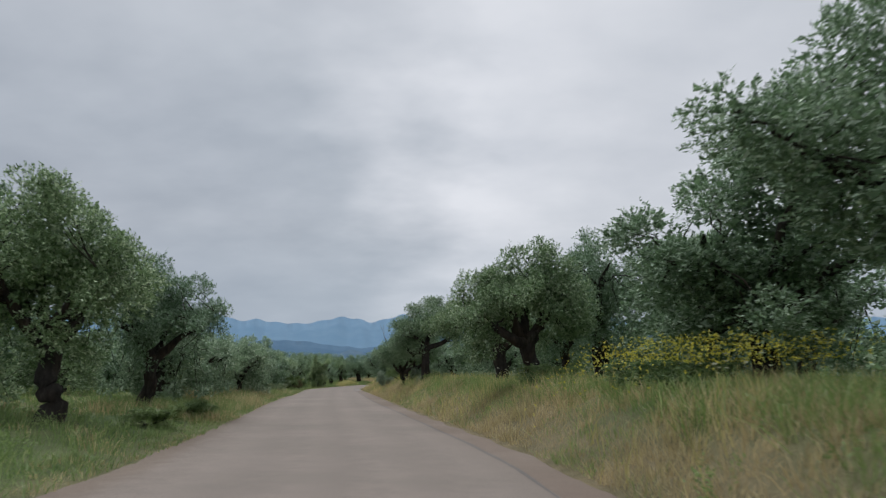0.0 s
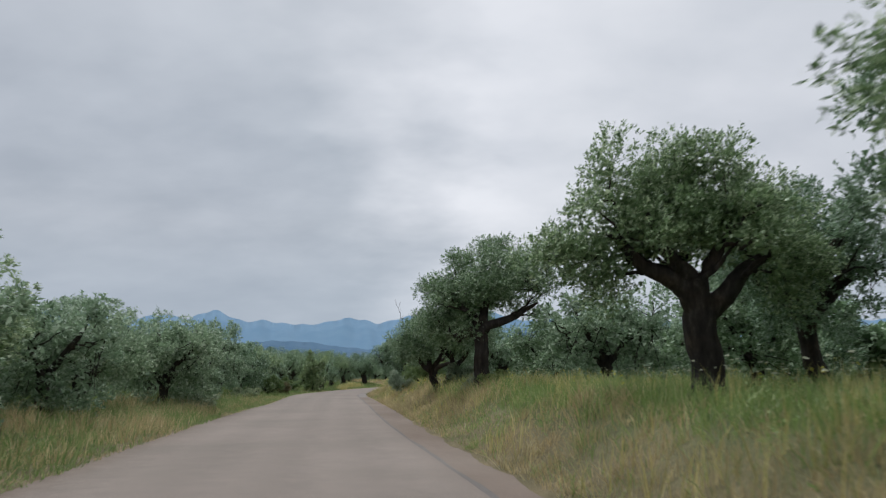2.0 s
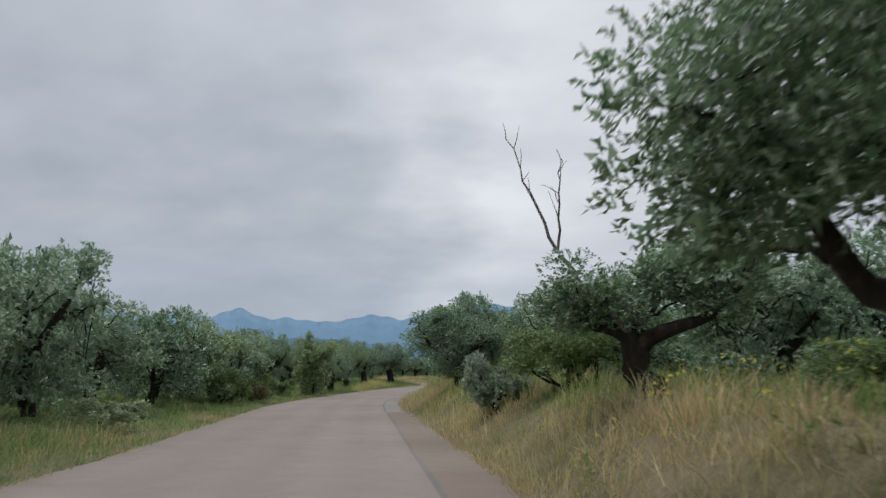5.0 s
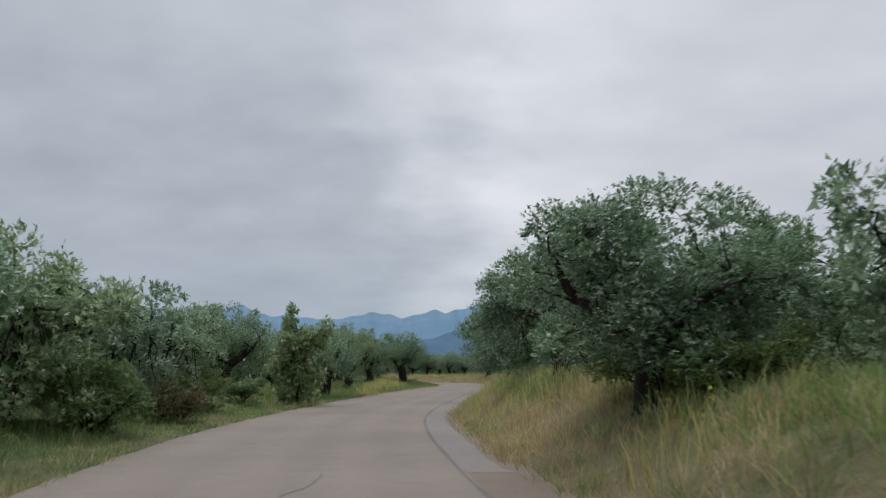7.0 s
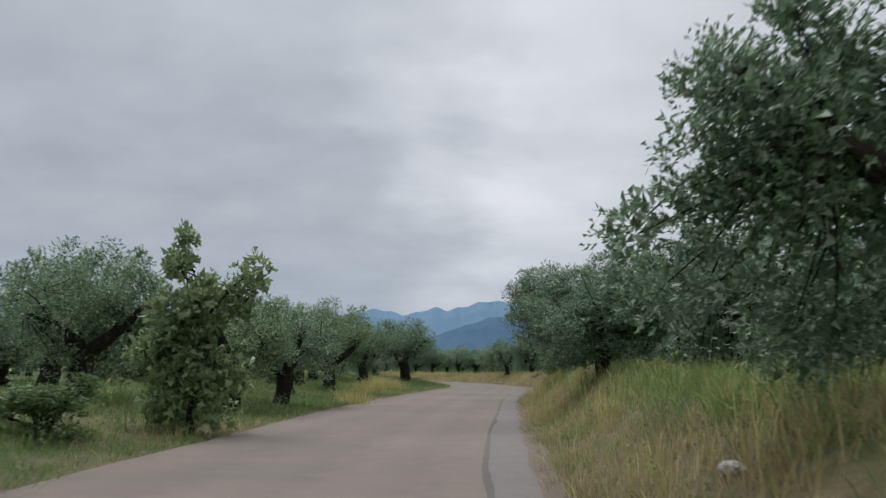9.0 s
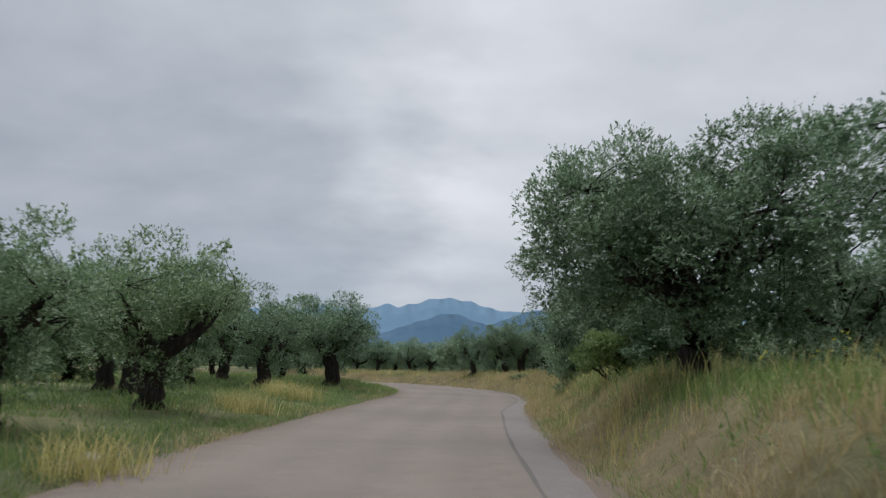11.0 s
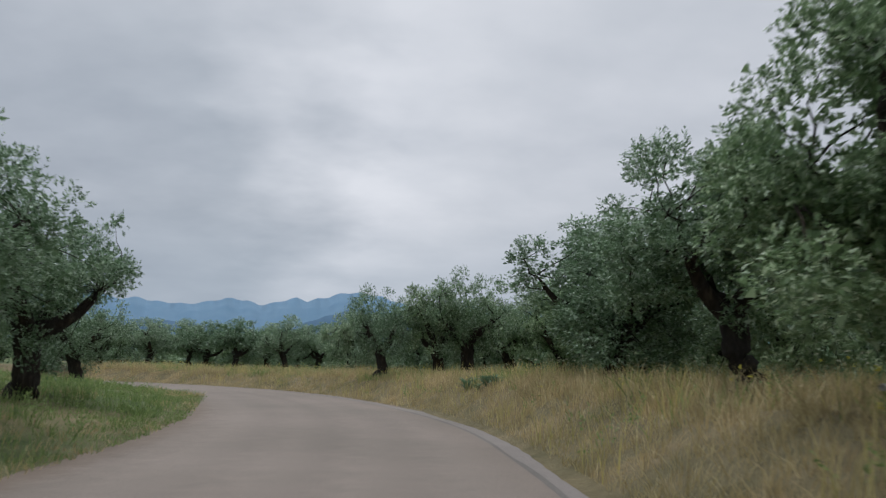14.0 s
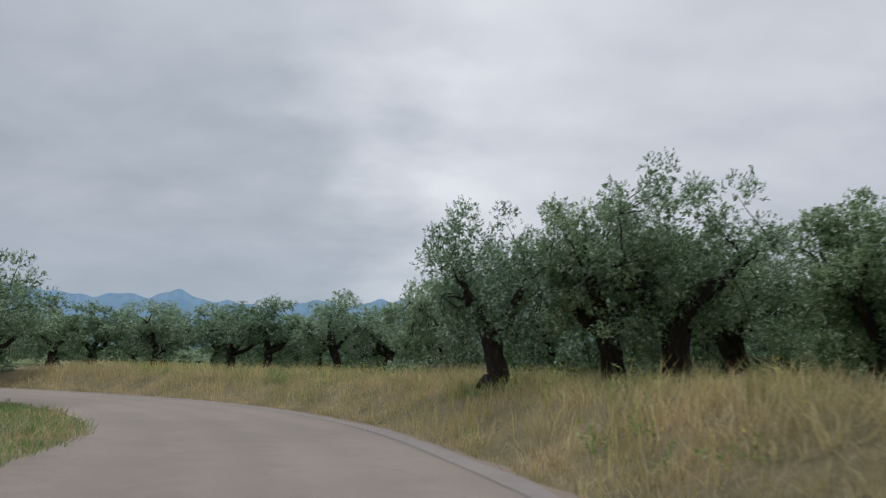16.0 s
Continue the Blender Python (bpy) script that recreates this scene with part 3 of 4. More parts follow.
# ---- far hills ----
def ridge(name, label, dist, mat, base, peaks, rough, seed):
    """A ring of hills far off: a base height in degrees, soft humps (bearing left, height, width) and fine roughness."""
    rng = np.random.default_rng(seed)
    az = np.concatenate([np.arange(-70, 70, 0.12), np.arange(70, 290, 2.0)])
    el = np.full(len(az), base, float)
    for a, h, w in peaks:
        el = np.maximum(el, base + h * np.exp(-np.abs((az - a) / w) ** 1.7)) + 0.0 * az
    fine = sum(rng.normal(0, 1) * np.sin(az * f + rng.uniform(0, 6)) / f ** 0.8 for f in (0.7, 1.3, 2.1, 3.7, 5.3, 8.1, 12.7))
    el = np.maximum(el + rough * fine, 0.2)
    a = np.radians(az)
    rows = []
    for k, (d, e) in enumerate(((0.80, 0.0), (0.88, 0.45), (0.95, 0.8), (1.0, 1.0), (1.02, 0.3))):
        dd = dist * d * (1 + 0.012 * np.sin(az * (1.1 + k) + seed))
        rows.append(np.stack([-np.sin(a) * dd, np.cos(a) * dd, dist * np.tan(np.radians(el)) * e], 1))
    v = np.array(rows)
    m = len(az)
    i, j = np.meshgrid(np.arange(4), np.arange(m), indexing="ij")
    f = np.stack([i * m + j, i * m + (j + 1) % m, (i + 1) * m + (j + 1) % m, (i + 1) * m + j], -1).reshape(-1, 4)
    v = v.reshape(-1, 3)
    v[:, 2] -= 3.0
    ob = new(name, smooth(mesh_np(name, v, f, mat)))
    tagged(ob, label, "hills", kind="structure")


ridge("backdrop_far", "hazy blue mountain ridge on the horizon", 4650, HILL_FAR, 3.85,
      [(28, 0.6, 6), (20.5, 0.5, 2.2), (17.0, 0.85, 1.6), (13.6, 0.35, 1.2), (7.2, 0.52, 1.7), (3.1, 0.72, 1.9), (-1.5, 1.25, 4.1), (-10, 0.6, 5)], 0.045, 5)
ridge("backdrop_middle", "wooded hills tinted a darker hazy blue", 3600, HILL_MID, 2.0,
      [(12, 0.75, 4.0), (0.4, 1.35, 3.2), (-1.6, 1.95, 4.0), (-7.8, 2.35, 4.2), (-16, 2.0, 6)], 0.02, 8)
ridge("backdrop_near", "low dark hills behind the grove, tinted hazy blue", 2400, HILL_NEAR, 1.1, [(6.8, 0.95, 1.6), (10, 0.6, 2.0), (-4, 0.5, 5)], 0.03, 11)

# ---- olive trees ----
NEAR = [
    olive("olive_tree", "old olive tree with spreading silvery crown", 11, 4.2, 2.2, 1.25, 0.20, (0.15, 0.1), 4, 110, 44000),
    olive("olive_tree", "old olive tree leaning over the verge", 12, 4.4, 2.35, 1.4, 0.22, (-0.35, 0.0), 4, 110, 44000, skirt=0.6, flat_top=0.3),
    olive("olive_tree", "round dense olive tree with low crown", 13, 3.9, 2.0, 0.9, 0.19, (0.1, -0.1), 5, 110, 44000, skirt=0.9),
    olive("olive_tree", "olive tree with two trunks from one root", 14, 4.0, 2.4, 1.2, 0.24, (0.1, 0.0), 4, 110, 44000, stems=2),
    olive("olive_tree", "tall ragged olive tree with long shoots", 15, 4.8, 2.2, 1.4, 0.20, (0.2, 0.2), 4, 110, 44000, shoots=1.8),
]
MID = [
    olive("olive_tree", "grove olive tree with rounded grey-green crown", 21, 4.0, 2.1, 1.05, 0.19, (0.1, 0.1), 4, 84, 14000, 0.10, 0.044, 0.4),
    olive("olive_tree", "grove olive tree with ragged crown", 22, 4.3, 2.2, 1.15, 0.20, (-0.2, 0.1), 4, 84, 14000, 0.10, 0.044, 0.35, shoots=1.6, leaf=PALE_OLIVE),
    olive("olive_tree", "low bushy olive tree with foliage to the ground", 23, 3.2, 2.1, 0.7, 0.16, (0.1, 0.0), 4, 84, 14000, 0.10, 0.044, 0.95),
    olive("olive_tree", "low bushy olive tree with upright shoots", 24, 3.3, 2.0, 0.7, 0.16, (-0.1, 0.1), 4, 84, 14000, 0.10, 0.044, 0.95, shoots=2.0, leaf=PALE_OLIVE),
]
FAR = [
    olive("olive_tree", "distant olive tree in the grove", 31, 4.0, 2.3, 0.9, 0.2, (0.1, 0.0), 3, 40, 2200, 0.28, 0.13, 0.8),
    olive("olive_tree", "distant olive tree in the grove", 32, 4.3, 2.2, 0.9, 0.2, (-0.1, 0.1), 3, 40, 2200, 0.28, 0.13, 0.8),
]
HERO = olive("olive_tree", "big umbrella-shaped olive tree with thick bare trunk", 41, 4.9, 2.6, 1.75, 0.235, (-0.1, 0.0), 4, 130, 60000, shoots=0.7,
             arms=[(1.4, 0.2, 0.85), (-0.75, 0.3, 1.1), (0.4, 1.2, 1.4), (-0.6, 0.3, -0.25)],
             lobes=[(-0.35, 0.4, 4.1, 0.66), (0.7, -0.4, 4.0, 0.8), (1.8, 0.3, 3.85, 0.72), (2.3, -0.1, 3.2, 0.5), (2.35, 0.2, 3.7, 0.55), (1.1, 0.9, 3.4, 0.75), (1.0, -1.0, 3.3, 0.65), (-0.05, -0.6, 3.2, 0.65), (-0.3, 1.2, 3.1, 0.8),
                    (-1.0, 0.6, 3.1, 0.58), (-1.5, 0.6, 2.9, 0.48), (-1.45, 0.9, 2.15, 0.55), (-1.4, 0.5, 1.8, 0.42), (-1.0, 1.0, 2.0, 0.55), (-0.7, 0.1, 1.9, 0.45)])
PEAKED = olive("olive_tree", "tall peaked olive tree with thick ridged trunk", 71, 4.25, 2.1, 1.2, 0.24, (-0.35, 0.0), 4, 130, 50000, 0.070, 0.035, shoots=0.9,
               arms=[(-0.9, 0.0, 0.5), (0.6, 0.1, 1.3), (-0.2, 0.3, 1.6), (0.8, -0.2, 0.7), (-0.9, -0.2, 1.3)],
               lobes=[(-1.6, 0.0, 1.15, 0.55), (-1.9, 0.1, 1.75, 0.5), (-1.3, -0.2, 2.2, 0.65), (-1.65, 0.2, 2.85, 0.42), (-1.0, 0.4, 2.7, 0.55), (-0.5, 0.0, 3.2, 0.5), (0.3, 0.0, 3.7, 0.42), (0.3, -0.3, 3.0, 0.6),
                      (0.9, 0.2, 2.6, 0.6), (0.8, -0.5, 2.0, 0.5), (-0.2, 0.8, 2.5, 0.6), (-0.3, -0.8, 2.5, 0.55), (1.0, 0.5, 1.7, 0.5), (-1.0, 0.6, 1.6, 0.5)])
BROAD = olive("olive_tree", "massive olive tree with stout trunk and wide limbs", 72, 4.5, 2.5, 1.5, 0.29, (0.0, 0.0), 4, 140, 54000, 0.070, 0.035, shoots=0.9, skirt=0.1,
              arms=[(-1.6, 0.0, 0.85), (1.5, 0.1, 1.0), (-0.3, 0.4, 1.6), (0.4, -0.4, 1.4), (-0.8, -0.3, 1.3)],
              lobes=[(-2.3, 0.0, 2.35, 0.36), (-1.7, 0.2, 2.85, 0.6), (-1.9, -0.2, 2.25, 0.45), (-1.2, 0.0, 3.65, 0.52), (-0.6, -0.2, 2.75, 0.7), (-0.3, 0.3, 3.75, 0.6), (0.4, 0.0, 3.85, 0.55), (0.9, 0.2, 3.4, 0.6),
                     (0.4, -0.4, 2.8, 0.7), (1.4, 0.0, 2.9, 0.6), (1.9, 0.2, 2.5, 0.55), (-0.3, 0.9, 3.0, 0.7), (0.5, 1.0, 2.6, 0.6), (-1.5, 0.0, 1.75, 0.28), (1.6, 0.2, 2.0, 0.42)])
OPEN = olive("olive_tree", "tall airy olive tree with two leafy heads", 73, 3.9, 2.2, 1.5, 0.21, (-0.05, 0.0), 4, 120, 44000, 0.070, 0.035, shoots=0.9, skirt=0.9,
             arms=[(-0.9, 0.0, 0.9), (0.8, 0.1, 1.3), (-0.3, 0.3, 1.1), (0.3, -0.3, 1.5)],
             lobes=[(-1.4, 0.0, 2.45, 0.45), (-0.9, 0.1, 2.85, 0.5), (-1.3, -0.2, 2.1, 0.5), (-1.7, 0.0, 1.9, 0.4), (0.3, 0.0, 3.4, 0.55), (0.9, 0.2, 3.3, 0.6), (1.5, 0.0, 2.9, 0.6), (0.6, -0.3, 2.6, 0.6), (1.4, 0.1, 2.1, 0.6),
                    (-1.3, 0.1, 1.5, 0.55), (-1.7, 0.2, 0.9, 0.5), (-0.9, 0.3, 0.8, 0.5), (-0.6, 0.6, 1.8, 0.5), (1.3, 0.5, 1.3, 0.55), (0.8, 0.8, 0.8, 0.5), (-2.1, 0.1, 1.5, 0.4)])
SAPLING = olive("sapling", "slender young broad-leaved tree with airy top", 74, 3.4, 1.3, 1.1, 0.06, (0.05, 0.0), 3, 130, 6500, 0.10, 0.055, shoots=1.2, skirt=1.0, leaf=SAPLING_LEAF, crown_label="fresh green leaves, sparse at the top",
                arms=[(-0.4, 0.0, 1.7), (0.9, 0.1, 1.2), (-0.2, 0.2, 0.6)],
                lobes=[(-0.4, 0.0, 0.5, 0.65), (0.2, 0.1, 0.5, 0.6), (-0.3, 0.1, 1.3, 0.7), (0.1, 0.0, 2.0, 0.6), (-0.7, 0.1, 1.0, 0.45), (0.1, -0.1, 1.1, 0.5), (0.5, 0.1, 0.9, 0.35), (-0.6, 0.0, 1.6, 0.45), (0.0, 0.1, 1.8, 0.42), (-0.5, 0.0, 2.5, 0.38),
                       (-0.3, 0.1, 3.0, 0.3), (0.7, 0.1, 2.1, 0.28), (1.0, 0.0, 2.4, 0.22)])
FORKED = olive("olive_tree", "leaning olive tree forking low over the bank", 43, 3.7, 1.9, 0.95, 0.21, (-0.3, 0.0), 3, 70, 24000, skirt=0.1, shoots=1.2,
               arms=[(-0.75, 0.0, 0.45), (1.2, 0.1, 0.8), (0.5, 0.7, 1.1)],
               lobes=[(-1.05, 0.0, 1.55, 0.42), (-0.7, 0.3, 1.6, 0.42), (-0.3, -0.1, 1.65, 0.4), (0.3, 0.1, 2.0, 0.5), (0.9, 0.0, 2.3, 0.6), (1.4, 0.2, 1.8, 0.55), (0.8, 0.8, 2.6, 0.6), (1.3, -0.5, 2.9, 0.5)])
BIG = olive("olive_tree", "wide olive tree overhanging the road's edge", 45, 5.0, 3.3, 1.35, 0.27, (0.1, 0.0), 4, 240, 94000, 0.076, 0.037, shoots=1.0,
            arms=[(-1.7, 0.1, 1.5), (1.5, -0.3, 1.3), (-0.6, 0.9, 1.9), (0.5, -0.9, 1.9), (-1.4, -0.5, 0.5), (2.5, -0.3, 2.1)],
            lobes=[(-2.5, 0.2, 2.4, 0.7), (-2.3, -0.3, 3.2, 0.65), (-1.7, 0.4, 3.9, 0.7), (-1.0, -0.6, 4.1, 0.7), (0.0, 0.5, 4.2, 0.75), (1.0, 0.0, 3.9, 0.8), (-1.5, -0.8, 2.7, 0.8), (-1.2, 1.0, 1.9, 0.7), (-0.3, -1.2, 2.9, 0.8),
                   (0.6, 1.3, 2.7, 0.8), (1.6, -0.6, 2.8, 0.8), (2.2, 0.5, 2.2, 0.7), (-0.2, 0.3, 1.4, 0.6), (0.5, -0.9, 1.5, 0.6), (-1.9, -0.2, 1.7, 0.5), (-0.8, 0.2, 3.2, 0.8), (-1.2, -0.6, 1.3, 0.6), (0.9, 0.4, 1.3, 0.6), (-0.3, -1.0, 1.05, 0.5), (1.7, 0.3, 1.4, 0.6),
                   (2.0, -0.8, 4.1, 0.75), (2.8, 0.0, 3.6, 0.75), (1.2, -1.3, 3.9, 0.65), (2.7, -0.9, 3.0, 0.5),
                   (-2.6, 1.3, 2.5, 0.5), (-2.3, 1.5, 1.75, 0.4), (-2.0, 1.2, 3.3, 0.5), (-1.6, 1.6, 2.3, 0.55), (-1.3, 1.4, 3.1, 0.6), (-0.6, 1.5, 1.5, 0.55), (0.4, 0.3, 4.75, 0.5), (1.2, 0.2, 4.9, 0.55), (2.0, -0.3, 4.95, 0.55), (2.8, -0.2, 4.6, 0.55), (1.6, 0.3, 4.3, 0.6)])
BUSHY = olive("olive_tree", "bushy wild olive with leaves down to the grass", 46, 4.2, 2.1, 0.5, 0.10, (0.1, 0.0), 6, 130, 46000, skirt=1.0, shoots=2.2, stems=3)
SPLIT = olive("olive_tree", "olive tree with two spreading trunks from one root", 47, 3.6, 2.2, 0.75, 0.18, (0.0, 0.0), 4, 140, 48000, stems=2, shoots=1.0,
              arms=[(-0.8, 0.1, 0.9), (1.0, 0.0, 1.0), (0.1, 0.5, 1.5)],
              lobes=[(-1.5, 0.0, 2.0, 0.45), (-1.5, 0.2, 1.35, 0.42), (-0.9, -0.5, 1.2, 0.42), (-1.2, -0.3, 1.5, 0.5), (-0.5, 0.0, 2.8, 0.48), (-0.6, 0.2, 2.2, 0.5), (-0.35, -0.3, 1.65, 0.48), (0.6, 0.0, 2.9, 0.55), (1.3, 0.3, 2.7, 0.6),
                     (1.8, 0.0, 2.25, 0.55), (0.9, -0.5, 2.2, 0.55), (0.5, 0.6, 1.65, 0.48), (1.5, -0.3, 1.75, 0.48), (1.7, -0.7, 2.2, 0.42), (0.2, -0.8, 2.6, 0.45), (0.0, -1.0, 1.9, 0.48), (0.6, -1.1, 2.4, 0.48), (-0.6, -0.9, 2.0, 0.42), (0.8, -0.9, 1.5, 0.4)])
ORCHARD = [
    olive("olive_tree", "thick-trunked orchard olive tree with broad crown", 61, 4.8, 3.0, 1.35, 0.37, (0.1, 0.0), 4, 120, 27000, 0.085, 0.042, 0.25, shoots=0.8),
    olive("olive_tree", "orchard olive tree with thick dark trunk", 62, 5.0, 2.9, 1.45, 0.35, (-0.15, 0.1), 4, 120, 27000, 0.085, 0.042, 0.2, shoots=1.2),
]
used = set()
placed = []


def plant(proto, x, y, height=None, wide=None, turn=0.0, group="", sink=0.0):
    """Puts a tree of a given height and crown radius on the ground; the first of a kind is the built one, the rest are copies."""
    own_height, own_radius = SHAPE[proto.name]
    z = float(land(x, y)[0]) - sink
    kz = (height or own_height) / own_height
    kx = (wide or own_radius) / own_radius
    m = Matrix.Translation((x, y, z)) @ Matrix.Rotation(radians(turn), 4, "Z")
    if proto.name in used:
        ob = copy_thing(proto, m)
        ob.scale = (kx, kx, kz)
    else:
        used.add(proto.name)
        ob = proto
        ob.matrix_basis = m @ Matrix.Diagonal((kx, kx, kz, 1))
    tagged(ob, group=group)
    placed.append((x, y))
    return ob


def row(kind, rows, group):
    for k, x, y, h, r, turn in rows:
        plant(kind[k], x, y, h, r, turn, group)


# along the bank, right of the road
plant(HERO, -0.85, 41.2, 4.6, None, 0, "olive trees on the bank")
plant(BIG, -4.95, 107.8, 5.0, None, 0, "olive trees on the bank")
plant(BUSHY, -3.45, 121.0, 4.2, 2.2, 0, "olive trees on the bank")
plant(PEAKED, 2.73, 22.1, 4.2, None, 0, "olive trees on the bank")
plant(BROAD, 2.25, 31.0, 4.6, None, 0, "olive trees on the bank")
plant(OPEN, -5.5, 82.2, 4.4, 2.3, 0, "olive trees on the bank")
plant(SAPLING, -14.4, 89.8, 3.75, None, 0, "wild shrubs along the road")
plant(SPLIT, -2.2, 47.7, 3.6, None, 0, "olive trees on the bank")
plant(FORKED, -2.35, 54.7, 2.9, None, 0, "olive trees on the bank")
row(NEAR, [
    (4, 6.6, 9.0, 6.4, 3.6, 40), (2, 6.75, 16.0, 5.3, 3.4, 190), (3, 5.7, 27.6, 5.7, 2.5, 70), (0, 9.2, 25.5, 5.0, 2.6, 130),
    (1, 5.6, 33.8, 4.4, 2.3, 0), (2, -5.4, 71.2, 3.15, 2.2, 60),
    (0, -5.2, 77.2, 2.25, 1.3, 120), (2, -6.2, 95.4, 2.9, 2.1, 310),
    (1, -2.6, 102.0, 4.5, 2.9, 210), (4, -3.0, 114.8, 3.7, 2.1, 30),
    (2, -2.6, 126.6, 4.2, 2.2, 140), (0, -1.45, 132.1, 4.2, 2.2, 80), (2, -1.35, 138.4, 4.4, 3.05, 20),
    (2, 1.6, 152.5, 4.1, 2.1, 90), (0, 2.1, 148.4, 4.5, 2.5, 200),
], "olive trees on the bank")
row(MID, [
    (0, 10.0, 21.0, 4.6, 2.6, 40), (2, 6.2, 38.5, 3.6, 2.4, 90), (3, 3.9, 45.5, 3.6, 2.6, 10), (2, 8.6, 42.0, 3.3, 2.3, 200), (2, 2.6, 50.5, 3.2, 2.3, 50), (3, 1.0, 58.0, 3.0, 2.2, 20),
    (2, -1.2, 63.0, 3.0, 2.0, 140), (3, -1.4, 69.5, 3.4, 2.1, 10), (2, -2.0, 75.5, 3.6, 2.2, 70), (2, -2.6, 87.5, 3.9, 2.3, 10), (3, -3.6, 92.5, 3.7, 2.2, 90),
    (2, -1.0, 104.5, 3.6, 2.2, 150), (3, -0.2, 110.5, 3.6, 2.2, 30), (2, -0.6, 120.0, 3.6, 2.2, 60), (2, 0.4, 126.5, 3.6, 2.2, 80), (3, 1.8, 136.0, 3.6, 2.2, 120),
    (2, 1.5, 143.5, 3.8, 2.3, 10), (2, 4.2, 157.5, 3.6, 2.3, 10), (3, -0.4, 158.5, 3.6, 2.2, 40), (2, -3.0, 161.5, 3.6, 2.2, 70), (3, -6.8, 163.5, 3.5, 2.1, 160),
], "olive trees behind the bank")
# left of the road
row(NEAR, [
    (0, -8.6, 17.2, 5.4, 2.5, 100), (4, -12.6, 19, 6.2, 2.8, 30), (1, -9.3, 24.2, 4.6, 2.3, 160), 
], "olive trees beside the road")
row(MID, [
    (3, -10.8, 29.8, 3.45, 2.25, 20), (1, -11.9, 33.5, 3.35, 2.15, 80), (3, -11.8, 37.6, 3.15, 2.15, 140), (1, -12.8, 41.2, 3.35, 2.15, 200), (3, -12.2, 45.6, 3.2, 2.05, 260), (1, -13.8, 49.4, 3.6, 2.15, 320),
    (3, -14, 53.6, 3.15, 2.15, 30), (1, -15, 57.4, 3.45, 2.15, 90), (3, -15.3, 61.6, 4.2, 2.15, 150), (1, -16, 65.8, 3.5, 2.15, 210), (2, -15.9, 70.2, 3.35, 2.15, 270), (3, -16.4, 74.6, 3.45, 2.25, 330),
    (3, -16.8, 79, 3.1, 2.1, 40), (3, -16.9, 83.6, 3.1, 2.1, 100), 
    (1, -24.6, 148.4, 4.5, 2.3, 70), (0, -19, 144.8, 4.5, 2.3, 200), (0, -25.4, 170.4, 3.9, 2.3, 130),
    (1, -11.2, 172, 3.6, 2.2, 10), (0, -14.4, 173.4, 3.5, 2.2, 100), (1, -19, 181, 3.7, 2.2, 190), (0, -22.2, 182, 3.6, 2.2, 250), (1, -7, 171, 3.7, 2.2, 40),
    (1, -3, 168.5, 3.6, 2.2, 70),
    (0, -9.2, 176.4, 3.4, 2.4, 15), (1, -12.9, 178.6, 3.5, 2.4, 60), (0, -16.8, 176.6, 3.4, 2.4, 120), (1, -20.9, 176.8, 3.5, 2.4, 170), (0, -24.6, 178.6, 3.4, 2.4, 210), (1, -28.6, 182.4, 3.5, 2.5, 250),
    (2, -11.0, 184.5, 3.4, 2.6, 300), (2, -15.4, 186.0, 3.4, 2.6, 20), (2, -26.0, 188.0, 3.4, 2.6, 80), (2, -31.5, 189.5, 3.4, 2.6, 140), (2, -36.5, 191.5, 3.3, 2.6, 10), (3, -41.5, 194.0, 3.3, 2.6, 60),
], "olive trees in the grove")
row(ORCHARD, [
    (0, -19.8, 157.6, 4.5, 2.7, 150),
    (0, -6.15, 153.4, 3.9, 2.0, 120),
    (1, -3.6, 153.8, 4.0, 2.0, 45),
    (0, -2.3, 153.1, 4.6, 2.5, 200),
    (1, 0.3, 156.8, 4.0, 2.4, 10),
    (0, -16.3, 112.3, 4.4, 2.4, 60),
    (1, -14.5, 133.3, 4.6, 2.9, 20),
    (0, -15.2, 139.2, 4.8, 2.5, 80),
    (1, -19.0, 118.6, 4.4, 2.3, 250),
    (0, -18.6, 93.6, 3.9, 2.3, 50),
    (1, -21.2, 97.2, 4.0, 2.3, 200),
    (1, -15.8, 96.4, 3.0, 1.8, 80),
    (1, -15.3, 100, 3.1, 2, 120),
    (0, -16.6, 106.2, 3.7, 2.1, 220),
    (1, -21.6, 122.8, 4.8, 2.5, 20),
    (0, -22.4, 133.2, 5, 3.2, 300),
    (0, -17.0, 128.0, 4.6, 2.6, 110),
    (1, -20.4, 128.6, 4.7, 2.6, 10),
    (0, -21.5, 114, 4.6, 2.7, 10),
    (0, -26.5, 138.5, 5, 2.8, 60),
    (1, -21.5, 139.5, 5, 2.8, 160),
], "olive trees in the orchard")


